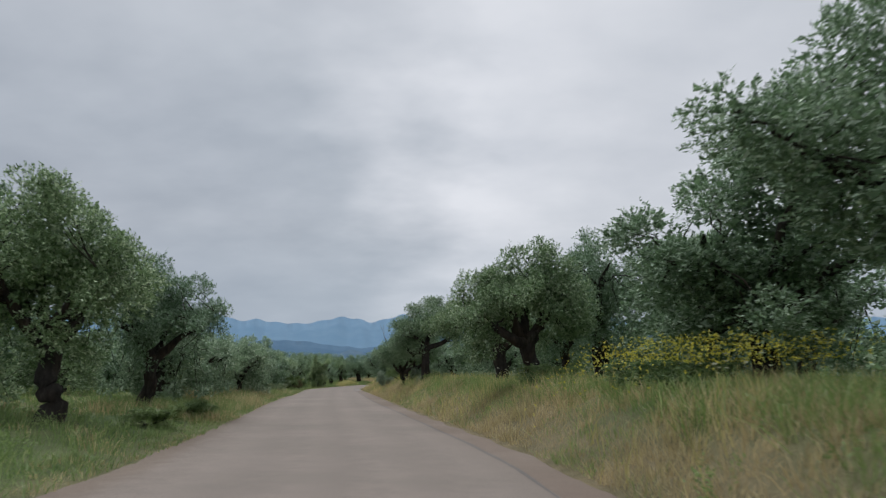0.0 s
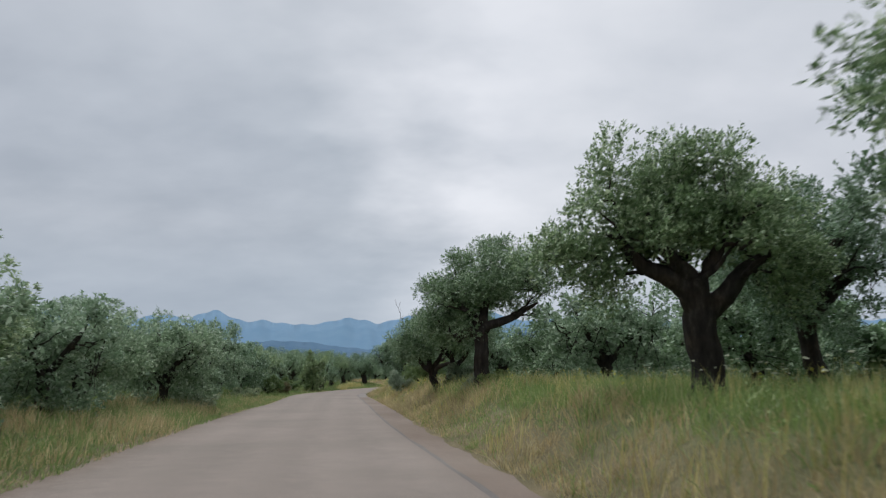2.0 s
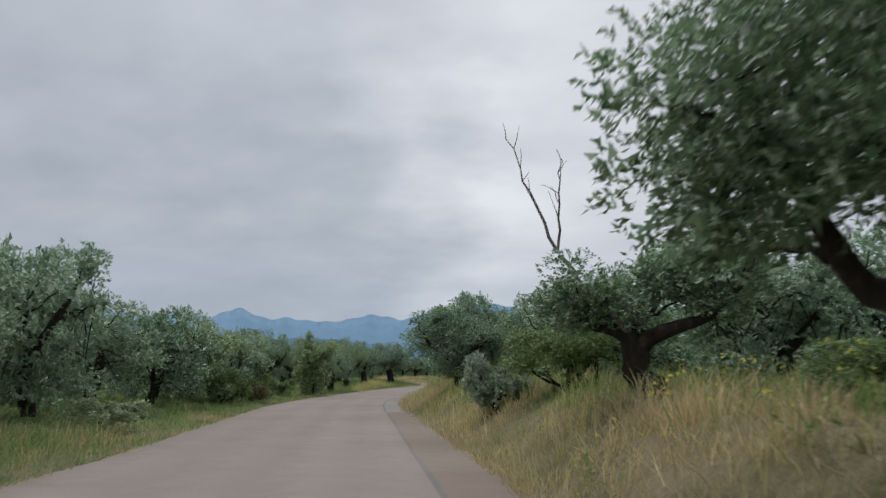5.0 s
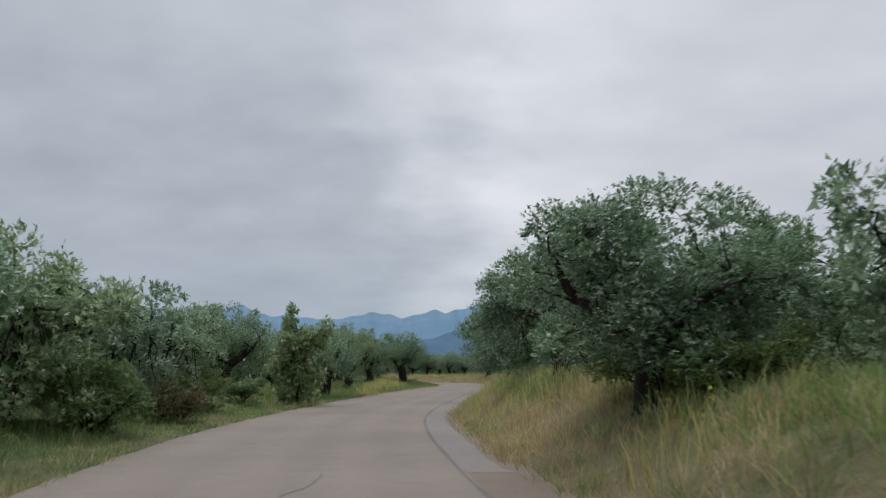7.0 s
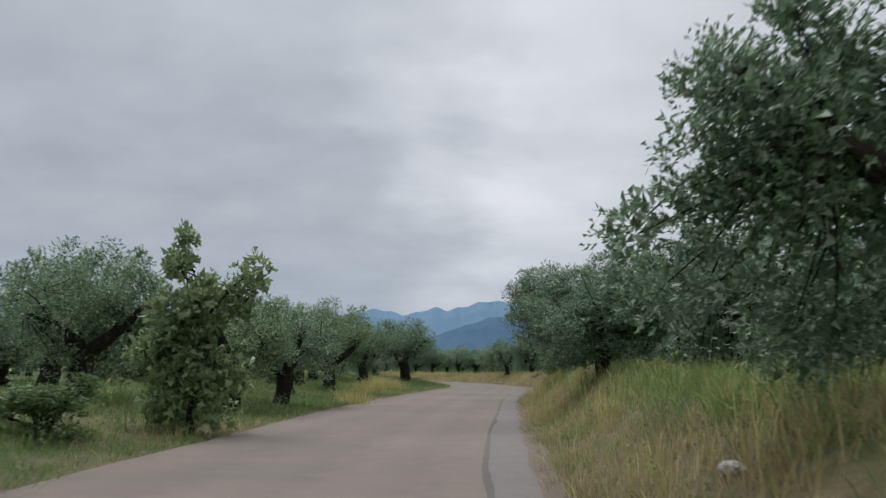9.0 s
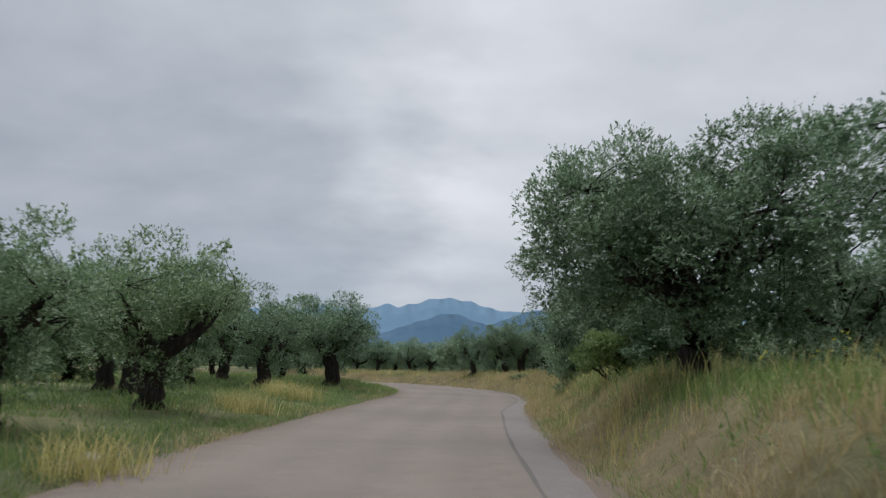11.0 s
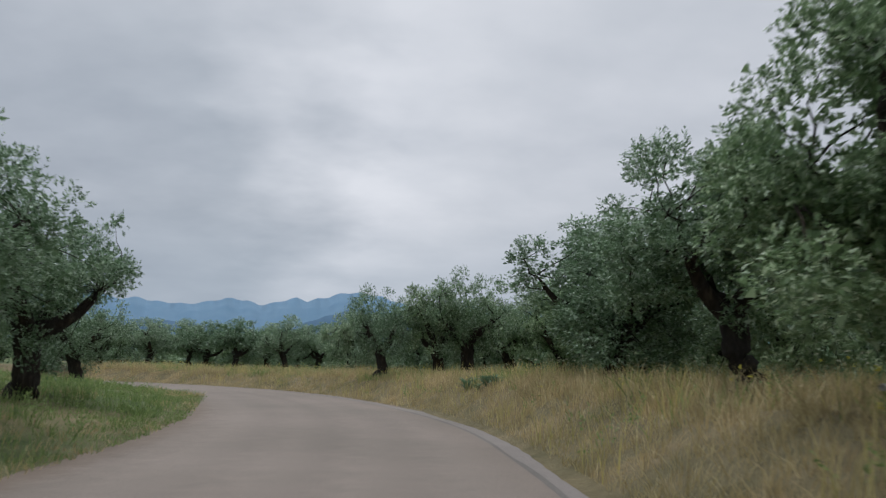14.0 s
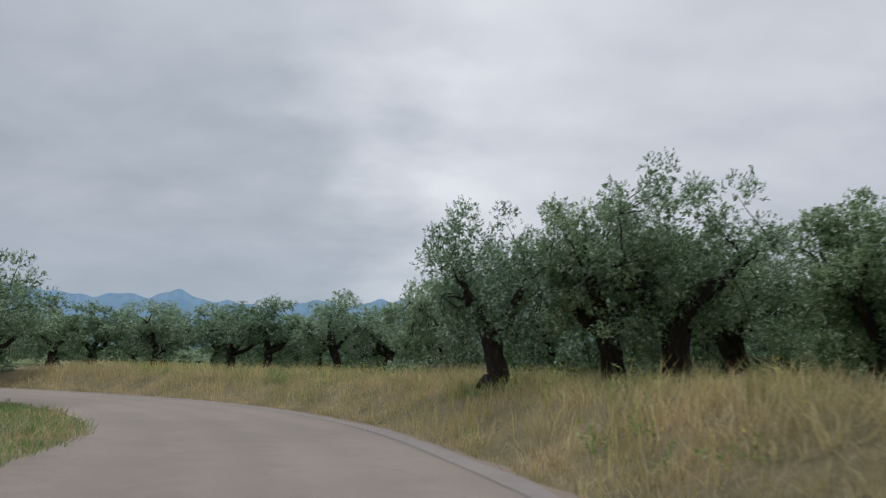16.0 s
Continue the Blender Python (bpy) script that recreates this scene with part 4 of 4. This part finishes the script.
def grove():
    """The rest of the planted grove, in loose rows that keep off the road; the far ones are joined into one wood."""
    rng = np.random.default_rng(77)
    wood_v, wood_f, bark_v, bark_f, nv, nb = [], [], [], [], 0, 0
    for gx in np.arange(-150, 100, 6.8):
        for gy in np.arange(-4, 340, 6.8):
            x, y = gx + rng.normal(0, 0.8), gy + rng.normal(0, 0.8)
            u = float(beside(x, y)[0])
            if abs(u) < 9.0 or abs(u) > 70 and y < 150 or min((x - a) ** 2 + (y - b) ** 2 for a, b in placed) < 21:
                continue
            if u < 0 and -24 < x and y < 10 or -75 < x < -23.5 and 158 < y < 196 or -62 < x < -26 and 158 < y < 236:
                continue
            h, r, turn, k = rng.uniform(3.2, 4.2) - 1.1 * float(ease(195, 230, y)), rng.uniform(2.5, 3.1), rng.uniform(0, 360), int(rng.integers(2))
            if abs(u) < 17 and y < 172 or abs(u) < 24 and 160 < y < 200:
                plant(MID[k] if u < 0 and y > 95 else MID[k + 2], x, y, h - 0.3, r, turn, "olive trees in the grove")
            elif abs(u) < 26 and y < 200:
                plant(FAR[k], x, y, h, r, turn, "olive trees in the grove")
            else:
                p = FAR[k]
                oh, orad = SHAPE[p.name]
                tv, tq, v, f = RAW[p.name]
                c, s = math.cos(turn), math.sin(turn)
                m = np.array([[c * r / orad, s * r / orad, 0], [-s * r / orad, c * r / orad, 0], [0, 0, h / oh]])
                at = np.array([x, y, float(land(x, y)[0])])
                pick = f[::8] if y > 225 or abs(u) > 45 else f[::3]
                flat = v[pick.ravel()]
                wood_v.append(flat @ m + at)
                wood_f.append(np.arange(len(flat)).reshape(-1, 3) + nv)
                nv += len(flat)
                bark_v.append(tv[:120] @ m + at)
                bark_f.append(tq[tq.max(1) < 120] + nb)
                nb += 120
    wood = new("far_grove", mesh_np("far_grove", np.concatenate(wood_v), np.concatenate(wood_f), OLIVE_LEAF))
    tagged(wood, "dense far olive grove of grey-green crowns", "trees", kind="stuff")
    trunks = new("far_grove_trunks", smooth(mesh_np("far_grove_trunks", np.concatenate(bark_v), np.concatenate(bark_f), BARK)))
    tagged(trunks, "dark trunks of the far olive grove", "trees", kind="stuff")


grove()


# ---- grass ----
def blades(rng, x, y, z, tall, wide, bend, away=None):
    """Bent tapering blades: a quad and a tip each."""
    n = len(x)
    a = rng.uniform(0, 6.283, n)
    side = np.stack([np.cos(a), np.sin(a), np.zeros(n)], 1)
    lean_a = rng.uniform(0, 6.283, n)
    lean = np.stack([np.cos(lean_a), np.sin(lean_a), np.zeros(n)], 1)
    if away is not None:
        lean[:, :2] = lean[:, :2] * 0.5 + away
    lean *= (tall * bend * rng.uniform(0.2, 1.0, n))[:, None]
    root = np.stack([x, y, z - 0.03], 1)
    up = np.zeros((n, 3))
    up[:, 2] = tall
    w = (side.T * wide * 0.5).T
    mid = root + up * 0.58 + lean * 0.35
    tip = root + up + lean
    v = np.stack([root - w, root + w, mid + w * 0.8, mid - w * 0.8, tip], 1).reshape(-1, 3)
    b = np.arange(n) * 5
    quads = np.stack([b, b + 1, b + 2, b + 3], 1)
    tris = np.stack([b + 3, b + 2, b + 4], 1)
    return v, quads, tris


def sow(rng, count, u_lo, u_hi, s_lo, s_hi, tuft=10, spread=0.13):
    """Random tufts beside the road between two distances from its middle: places, offsets, each blade's way out of its tuft and its tuft's chance."""
    m = max(1, count // tuft)
    s = rng.uniform(s_lo, s_hi, m)
    u = u_lo + (u_hi - u_lo) * rng.random(m)
    luck = rng.random(m)
    s, u, luck = np.repeat(s, tuft), np.repeat(u, tuft), np.repeat(luck, tuft)
    off = rng.normal(0, spread, (len(s), 2)) * (0.6 + 0.9 * luck[:, None])
    i = np.clip((s / 0.5).astype(int), 0, len(ROAD) - 1)
    p = ROAD[i] + TANGENT[i] * (s - grid_s[i])[:, None] + RIGHT[i] * u[:, None] + off
    real = beside(p[:, 0], p[:, 1])
    ok = (np.abs(np.abs(real) - np.abs(u)) < 0.6) & (np.where(real > 0, real - grass_at(s) + 0.06, -real - left_width(s) + 0.10 + 0.95 * ease(168, 178, s)) > 0.0)
    return p[ok, 0], p[ok, 1], real[ok], off[ok] / 0.16, luck[ok]


def stuff(name, label, parts, mat, category="grass"):
    vs, qs, ts, at = [], [], [], 0
    for v, q, t in parts:
        vs.append(v)
        qs.append(q + at)
        ts.append(t + at)
        at += len(v)
    ob = new(name, mesh_np(name, np.concatenate(vs), [np.concatenate(qs), np.concatenate(ts)], mat))
    return tagged(ob, label, category, kind="stuff")


def build_grass():
    rng = np.random.default_rng(9)
    green, lawn, dry, seedy = [], [], [], []
    S1 = 198

    def lay(sown, share_dry, tall, wide, bend=0.5):
        x, y, u, away, luck = sown
        z = land(x, y, u)
        patch = 0.5 + 0.5 * swell(x, y, 3.1, 2.0) + 0.25 * swell(x, y, 0.8, 5.0)
        d = 0.7 * luck + 0.3 * rng.random(len(x)) < np.clip(share_dry + (0.52 * ease(119, 127, y) * (u < 11) + 0.25 * ease(44, 50, y) * (1 - ease(58, 68, y)) * (u < 8) - 0.10) * (u > 0) + 0.75 * (patch - 0.5), 0, 1)
        h = tall * rng.uniform(0.45, 1.1, len(x)) * (0.6 + 0.6 * np.clip(patch, 0, 1)) * (0.65 + 0.7 * luck)
        for pick, box in ((d, dry), (~d & (u > 0), green), (~d & (u < 0), lawn)):
            if not pick.any():
                continue
            box.append(blades(rng, x[pick], y[pick], z[pick], h[pick], (wide * rng.uniform(0.7, 1.3, len(x)))[pick], bend, away[pick]))

    # right verge: straw at the edge, tall mixed grass up the bank, greener beyond
    lay(sow(rng, 18000, 2.6, 3.5, 8, S1, 12, 0.09), 0.85, 0.17, 0.012, 1.2)
    lay(sow(rng, 100000, 2.9, 5.0, 8, S1, 18, 0.11), 0.86, 0.27, 0.011, 1.0)
    lay(sow(rng, 92000, 4.3, 7.8, 8, S1, 16), 0.42, 0.44, 0.015, 0.8)
    lay(sow(rng, 44000, 7.0, 13.0, 8, S1, 12, 0.2), 0.36, 0.45, 0.024, 0.5)
    lay(sow(rng, 26000, 12.5, 26.0, 8, S1, 10, 0.3), 0.33, 0.48, 0.05, 0.5)
    # left verge: shorter and greener
    lay(sow(rng, 14000, -2.4, -3.5, 8, S1, 12, 0.07), 0.55, 0.12, 0.012, 1.0)
    lay(sow(rng, 2400, -2.15, -3.1, 174, S1, 12, 0.09), 0.4, 0.16, 0.013, 1.0)
    lay(sow(rng, 42000, -2.7, -4.3, 8, S1, 14), 0.32, 0.20, 0.013, 0.9)
    lay(sow(rng, 46000, -3.9, -8.0, 8, S1, 14), 0.14, 0.30, 0.017, 0.65)
    lay(sow(rng, 18000, -3.4, -6.6, 46, 84, 16, 0.12), 0.55, 0.46, 0.014, 0.7)
    lay(sow(rng, 30000, -7.5, -15.0, 8, S1, 12, 0.2), 0.12, 0.30, 0.03, 0.6)
    lay(sow(rng, 20000, -14.0, -28.0, 8, S1, 10, 0.3), 0.22, 0.32, 0.055, 0.6)
    stuff("green_grass", "long green meadow grass on the bank", green, GREEN_GRASS)
    stuff("lawn_grass", "short deep green grass under the olive trees", lawn, LAWN_GRASS)
    stuff("dry_grass", "straw-coloured dry grass along the road", dry, DRY_GRASS)
    # tall seed heads above the bank, in loose stands
    x, y, u, _, _ = sow(rng, 26000, 3.2, 9.5, 8, S1, 5)
    stand = swell(x, y, 2.0, 3.0) + 0.5 * swell(x, y, 0.7, 1.0) > -0.05
    x, y, u = x[stand], y[stand], u[stand]
    seedy.append(blades(rng, x, y, land(x, y, u), rng.uniform(0.38, 0.66, len(x)), rng.uniform(0.010, 0.017, len(x)), 0.5))
    for cx, cy in ((-14.1, 114.2), (-14.9, 115.4), (-14.6, 121.0), (-15.2, 122.0), (-13.9, 120.2), (-13.6, 103.0)):
        n = 260
        x, y = cx + rng.normal(0, 0.35, n), cy + rng.normal(0, 0.35, n)
        seedy.append(blades(rng, x, y, land(x, y), rng.uniform(0.35, 0.7, n), rng.uniform(0.010, 0.02, n), 0.9))
    stuff("seed_grass", "tall pale grass gone to seed", seedy, SEED_GRASS)


def build_weeds():
    """Broad-leaved weeds and yellow flower heads scattered in the verges."""
    rng = np.random.default_rng(19)
    vs, fs, at = [], [], 0
    x, y, u, _, _ = sow(rng, 600, 3.4, 11.0, 8, 198, 1)
    x2, y2, u2, _, _ = sow(rng, 700, -3.8, -11.0, 8, 198, 1)
    x, y, u = np.concatenate([x, x2]), np.concatenate([y, y2]), np.concatenate([u, u2])
    z = land(x, y, u)
    for i in range(len(x)):
        n = 6
        origin = np.stack([x[i] + rng.normal(0, 0.12, n), y[i] + rng.normal(0, 0.12, n), z[i] + rng.uniform(0.0, 0.12, n)], 1)
        way = unit(rng.normal(0, 0.5, (n, 3)) + np.array([0, 0, 0.9]))
        v, f = sprays(rng, origin, way, rng.uniform(0.18, 0.42, n), 7, 0.07, 0.035)
        vs.append(v)
        fs.append(f + at)
        at += len(v)
    ob = new("weeds", mesh_np("weeds", np.concatenate(vs), np.concatenate(fs), WEED_LEAF))
    tagged(ob, "broad-leaved green weeds among the grass", "weeds", kind="stuff")

    vs, fs, at = [], [], 0
    spots = [(4.3, 14.6, 1.0, 1.05, 520), (3.9, 15.6, 0.9, 0.9, 300), (5.2, 13.4, 1.0, 1.05, 400), (4.6, 12.0, 1.0, 0.95, 300), (-1.4, 50.4, 1.2, 0.6, 80), (-3.6, 73.2, 1.2, 0.6, 50)]
    px, py, pz = [], [], []
    for cx, cy, r, h, n in spots:
        a, b = cx + rng.normal(0, r, n), cy + rng.normal(0, r, n)
        px.append(a)
        py.append(b)
        pz.append(land(a, b) + h * rng.uniform(0.55, 1.0, n))
    x, y, u, _, _ = sow(rng, 900, 3.6, 12, 8, 198, 3)
    px.append(x)
    py.append(y)
    pz.append(land(x, y, u) + rng.uniform(0.3, 0.62, len(x)))
    o = np.stack([np.concatenate(px), np.concatenate(py), np.concatenate(pz)], 1)
    way = unit(rng.normal(0, 0.6, o.shape) + np.array([0, 0, 0.8]))
    v, f = sprays(rng, o, way, np.full(len(o), 0.03), 4, 0.030, 0.028)
    ob = new("yellow_flowers", mesh_np("yellow_flowers", v, f, FLOWER))
    tagged(ob, "small yellow wild flowers above the grass", "flowers", kind="stuff")

    # cream umbels on thin stalks along the crest of the bank
    x, y, u, _, _ = sow(rng, 800, 5.2, 11.0, 30, 170, 4, 0.25)
    z = land(x, y, u) + rng.uniform(0.42, 0.72, len(x))
    n = len(x)
    k = 9
    a = np.tile(np.arange(k) * 2.4, n)
    r = np.tile(np.sqrt(np.arange(k) / k), n) * np.repeat(rng.uniform(0.018, 0.036, n), k)
    head = np.stack([np.repeat(x, k) + np.cos(a) * r, np.repeat(y, k) + np.sin(a) * r, np.repeat(z, k) - r * 0.25], 1)
    v, f = sprays(rng, head, unit(rng.normal(0, 0.3, head.shape) + np.array([0, 0, 1.0])), np.full(len(head), 0.01), 2, 0.022, 0.022)
    ob = new("cream_umbels", mesh_np("cream_umbels", v, f, UMBEL))
    tagged(ob, "cream-white umbel flowers above the bank's grass", "flowers", kind="stuff")
    ob = stuff("umbel_stalks", "thin green stalks of the umbels", [blades(rng, x, y, land(x, y, u), z - land(x, y, u) + 0.03, np.full(n, 0.009), 0.02)], WEED_LEAF, "flowers")


build_grass()
build_weeds()

# ---- shrubs, dead twigs, stones, pole ----
SHRUBS = [
    olive("shrub", "dense green wild shrub on the bank", 51, 1.9, 1.2, 0.3, 0.05, (0.05, 0.0), 5, 40, 9000, 0.075, 0.036, 1.0, leaf=SHRUB_LEAF, shoots=1.5, crown_label="bushy green leaves"),
    olive("shrub", "grey-leaved wild shrub beside the road", 52, 1.4, 0.9, 0.25, 0.04, (0.0, 0.05), 4, 30, 6000, 0.08, 0.038, 1.0, leaf=GREY_LEAF, crown_label="pale grey-green leaves"),
    olive("shrub", "tall leafy shrub with foliage down to the grass", 53, 3.2, 1.3, 0.35, 0.07, (0.05, 0.0), 4, 60, 20000, 0.09, 0.034, 1.0, shoots=2.2, crown_label="grey-green upright shoots"),
    olive("shrub", "low rusty-brown half-dry shrub in the verge", 54, 1.0, 1.0, 0.2, 0.04, (0.0, 0.0), 4, 34, 7000, 0.07, 0.034, 1.0, leaf=RUST_LEAF, shoots=0.6, crown_label="rusty brown dry leaves"),
]
for k, x, y, h, r, turn in [
    (2, -4.6, 120.3, 2.4, 1.0, 0), (0, -5.0, 113.3, 1.7, 1.2, 20), (2, -4.2, 112.0, 1.9, 1.3, 130), (2, -3.4, 113.2, 2.2, 1.5, 250), (0, -3.2, 58.6, 1.5, 1.2, 60), (1, -4.5, 60.3, 1.2, 0.9, 10), (0, -0.6, 41.2, 0.6, 0.8, 0), (1, -1.1, 41.4, 0.45, 0.5, 90),
    (0, 2.9, 20.9, 0.8, 0.9, 70), (0, -15.9, 87.6, 0.9, 1.0, 45), (3, -15.2, 79.3, 0.95, 1.0, 80), (0, -16.1, 83.0, 1.2, 1.2, 140),
    (0, -15.2, 75.4, 1.7, 1.3, 200), (1, -11.2, 46.8, 0.6, 0.9, 20), (0, -4.9, 72.3, 1.0, 1.2, 70), (0, -4.2, 75.5, 0.9, 1.1, 10), (1, -13.0, 60.6, 0.7, 0.9, 10), (0, 4.4, 15.0, 0.8, 1.3, 100),
    (0, -7.4, 23.4, 0.6, 0.9, 10), (0, -7.0, 18.9, 0.55, 0.8, 60), (1, -1.4, 47.6, 0.9, 0.8, 10), (0, -1.2, 50.9, 0.8, 0.75, 30), (0, -4.6, 70.2, 0.9, 0.9, 40),
]:
    plant(SHRUBS[k], x, y, h * 1.15, r, turn, "wild shrubs along the road", 0.15 * h)


def leafy_clump(x, y, size, seed):
    """A rosette of broad strap leaves that arch outwards, blue-green, some with a pale dry edge."""
    rng = np.random.default_rng(seed)
    ob = tagged(new("rosette_plant"), "clump of broad blue-green strap leaves in dry grass", "plant", group="rosette plants on the bank")
    ob.location = (x, y, float(land(x, y)[0]) - 0.02)
    for k in range(30):
        a = 2.4 * k + rng.normal(0, 0.2)
        reach, rise = size * rng.uniform(0.4, 1.25), size * rng.uniform(0.5, 1.4)
        t = np.linspace(0, 1, 6)
        p = np.stack([np.cos(a) * reach * t ** 1.3, np.sin(a) * reach * t ** 1.3, rise * (1.5 * t - 0.65 * t ** 2.2)], 1)
        side = np.array([-np.sin(a), np.cos(a), 0.0])
        w = size * rng.uniform(0.07, 0.15) * np.array([0.55, 0.9, 1.0, 0.85, 0.5, 0.04])
        fold = np.array([0, 0, 1.0]) * (w * 0.35)[:, None]
        v = np.concatenate([p - side * w[:, None] + fold, p, p + side * w[:, None] + fold])
        i = np.arange(5)
        f = np.concatenate([np.stack([i, i + 1, i + 7, i + 6], 1), np.stack([i + 6, i + 7, i + 13, i + 12], 1)])
        part("leaf", smooth(mesh_np("leaf", v, f, BLUE_LEAF)), ob)


for k, (x, y, size) in enumerate([(-4.25, 142.5, 0.34), (-4.0, 142.7, 0.27), (-4.0, 140.9, 0.32), (-3.8, 140.7, 0.26), (-4.2, 141.1, 0.2)]):
    leafy_clump(x, y, size, 60 + k)


def fallen_stick(x, y, turn, length):
    """A bleached bare stick that lies on the grass."""
    rng = np.random.default_rng(8)
    ob = tagged(new("fallen_branch"), "bleached bare branch lying on the dry grass", "branch")
    ob.matrix_basis = Matrix.Translation((x, y, float(land(x, y)[0]) + 0.30)) @ Matrix.Rotation(radians(turn), 4, "Z")
    t = np.linspace(-0.5, 0.5, 9)[:, None]
    p = np.concatenate([t * length, 0 * t, 0.10 * t ** 2 * length], 1) + crooked(rng, 9, 0.03)
    v, q = tube(p, np.linspace(0.032, 0.014, 9), 6, 0.06, rng)
    part("stem", smooth(mesh_np("stem", v, q, STONE)), ob)
    v, q = tube([p[3], p[3] + np.array([0.12, 0.10, 0.05]), p[3] + np.array([0.30, 0.16, 0.07])], [0.012, 0.009, 0.004], 5)
    part("side_twig", mesh_np("side_twig", v, q, STONE), ob)


fallen_stick(-3.8, 125.2, -8, 1.0)


def dead_twigs(x, y, z):
    """A dead forked branch that sticks up bare out of the leaning olive's crotch."""
    rng = np.random.default_rng(5)
    ob = tagged(new("dead_branch"), "bare forked dead branch sticking out of the leaning olive", "branch")
    ob.location = (x, y, z)

    def stem(a, b, r0, r1, n=9, bend=0.03):
        t = np.linspace(0, 1, n)[:, None]
        p = np.array(a) + (np.array(b) - np.array(a)) * t + rng.normal(0, bend, (n, 3)) * (t > 0)
        return p, tube(p, np.linspace(r0, r1, n), 6)

    p1, t1 = stem((1.05, 0.1, -1.2), (0.05, 0, 0.0), 0.05, 0.03)
    p2, t2 = stem((0.05, 0, 0), (-0.62, 0.1, 1.75), 0.028, 0.006)
    p3, t3 = stem((0.05, 0, 0), (0.12, -0.05, 1.35), 0.024, 0.006)
    twigs = []
    for p in (p2, p3):
        for i in range(3, 9):
            a = p[i]
            b = a + np.array([rng.normal(0, 0.12), rng.normal(0, 0.1), rng.uniform(0.12, 0.4)])
            twigs.append(stem(a, b, 0.008, 0.003, 4, 0.01)[1])
    for nm, tt in (("stem", [t1]), ("fork", [t2]), ("fork", [t3]), ("twigs", twigs)):
        v, q = join_tubes(tt)
        part(nm, mesh_np(nm, v, q, DEAD_WOOD), ob)


dead_twigs(-3.75, 54.6, 3.0)


def stone(name, label, x, y, size, mat, seed):
    rng = np.random.default_rng(seed)
    bm = bmesh.new()
    bmesh.ops.create_icosphere(bm, subdivisions=2, radius=1.0)
    for vert in bm.verts:
        k = 1 + 0.18 * math.sin(vert.co.x * 3 + seed) + 0.12 * math.sin(vert.co.y * 5 + seed * 2) + rng.normal(0, 0.05)
        vert.co = Vector((vert.co.x * size[0] * k, vert.co.y * size[1] * k, vert.co.z * size[2] * k))
    me = bpy.data.meshes.new(name)
    bm.to_mesh(me)
    bm.free()
    me.materials.append(mat)
    ob = tagged(new(name, me), label, "stone")
    ob.location = (x, y, float(land(x, y)[0]) + size[2] * 0.5)
    ob.rotation_euler = (0, 0, seed)


stone("stone", "pale flat stone lying on the dry verge", -7.25, 82.3, (0.15, 0.08, 0.06), STONE, 2)
stone("stone", "pale flat stone lying in the grass", -13.9, 103.6, (0.30, 0.16, 0.12), STONE, 1)
for i, (x, y, sz) in enumerate([(-5.72, 123.0, 0.10), (-5.55, 123.3, 0.07), (-5.85, 122.7, 0.06), (-5.5, 122.6, 0.05)]):
    stone("stone", "whitish rubble lump at the road's edge", x, y, (sz, sz * 0.8, sz * 0.7), STONE, 3 + i)
for i, (x, y, sz) in enumerate([(-5.8, 123.2, 0.07), (-5.95, 122.8, 0.06), (-7.85, 79.3, 0.12), (-7.75, 79.6, 0.08), (-7.95, 79.0, 0.07)]):
    stone("stone", "dark clod of earth and rubble at the road's edge", x, y, (sz * 1.3, sz, sz * 0.6), RUBBLE, 11 + i)


def power_pole(x, y, height):
    """A wooden power pole with two cross-arms, far behind the grove."""
    ob = tagged(new("power_pole"), "dark wooden power pole with two cross-arms", "pole")
    ob.location = (x, y, float(land(x, y)[0]))
    v, q = tube([(0, 0, -0.5), (0, 0, height * 0.5), (0, 0, height)], [0.17, 0.14, 0.11], 10)
    part("pole", smooth(mesh_np("pole", v, q, POLE_WOOD)), ob)
    for z, w in ((height - 0.3, 1.4), (height - 1.45, 1.35)):
        v, q = tube([(-w, 0, z), (0, 0, z), (w, 0, z)], [0.085, 0.085, 0.085], 4)
        arm = part("cross_arm", mesh_np("cross_arm", v, q, POLE_WOOD), ob)
        for k in (-0.9, -0.45, 0.45, 0.9):
            v, q = tube([(k * w, 0, z + 0.05), (k * w, 0, z + 0.14), (k * w, 0, z + 0.27)], [0.05, 0.06, 0.02], 6)
            part("insulator", mesh_np("insulator", v, q, STONE), arm)


power_pole(-60.4, 267.6, 6.9)
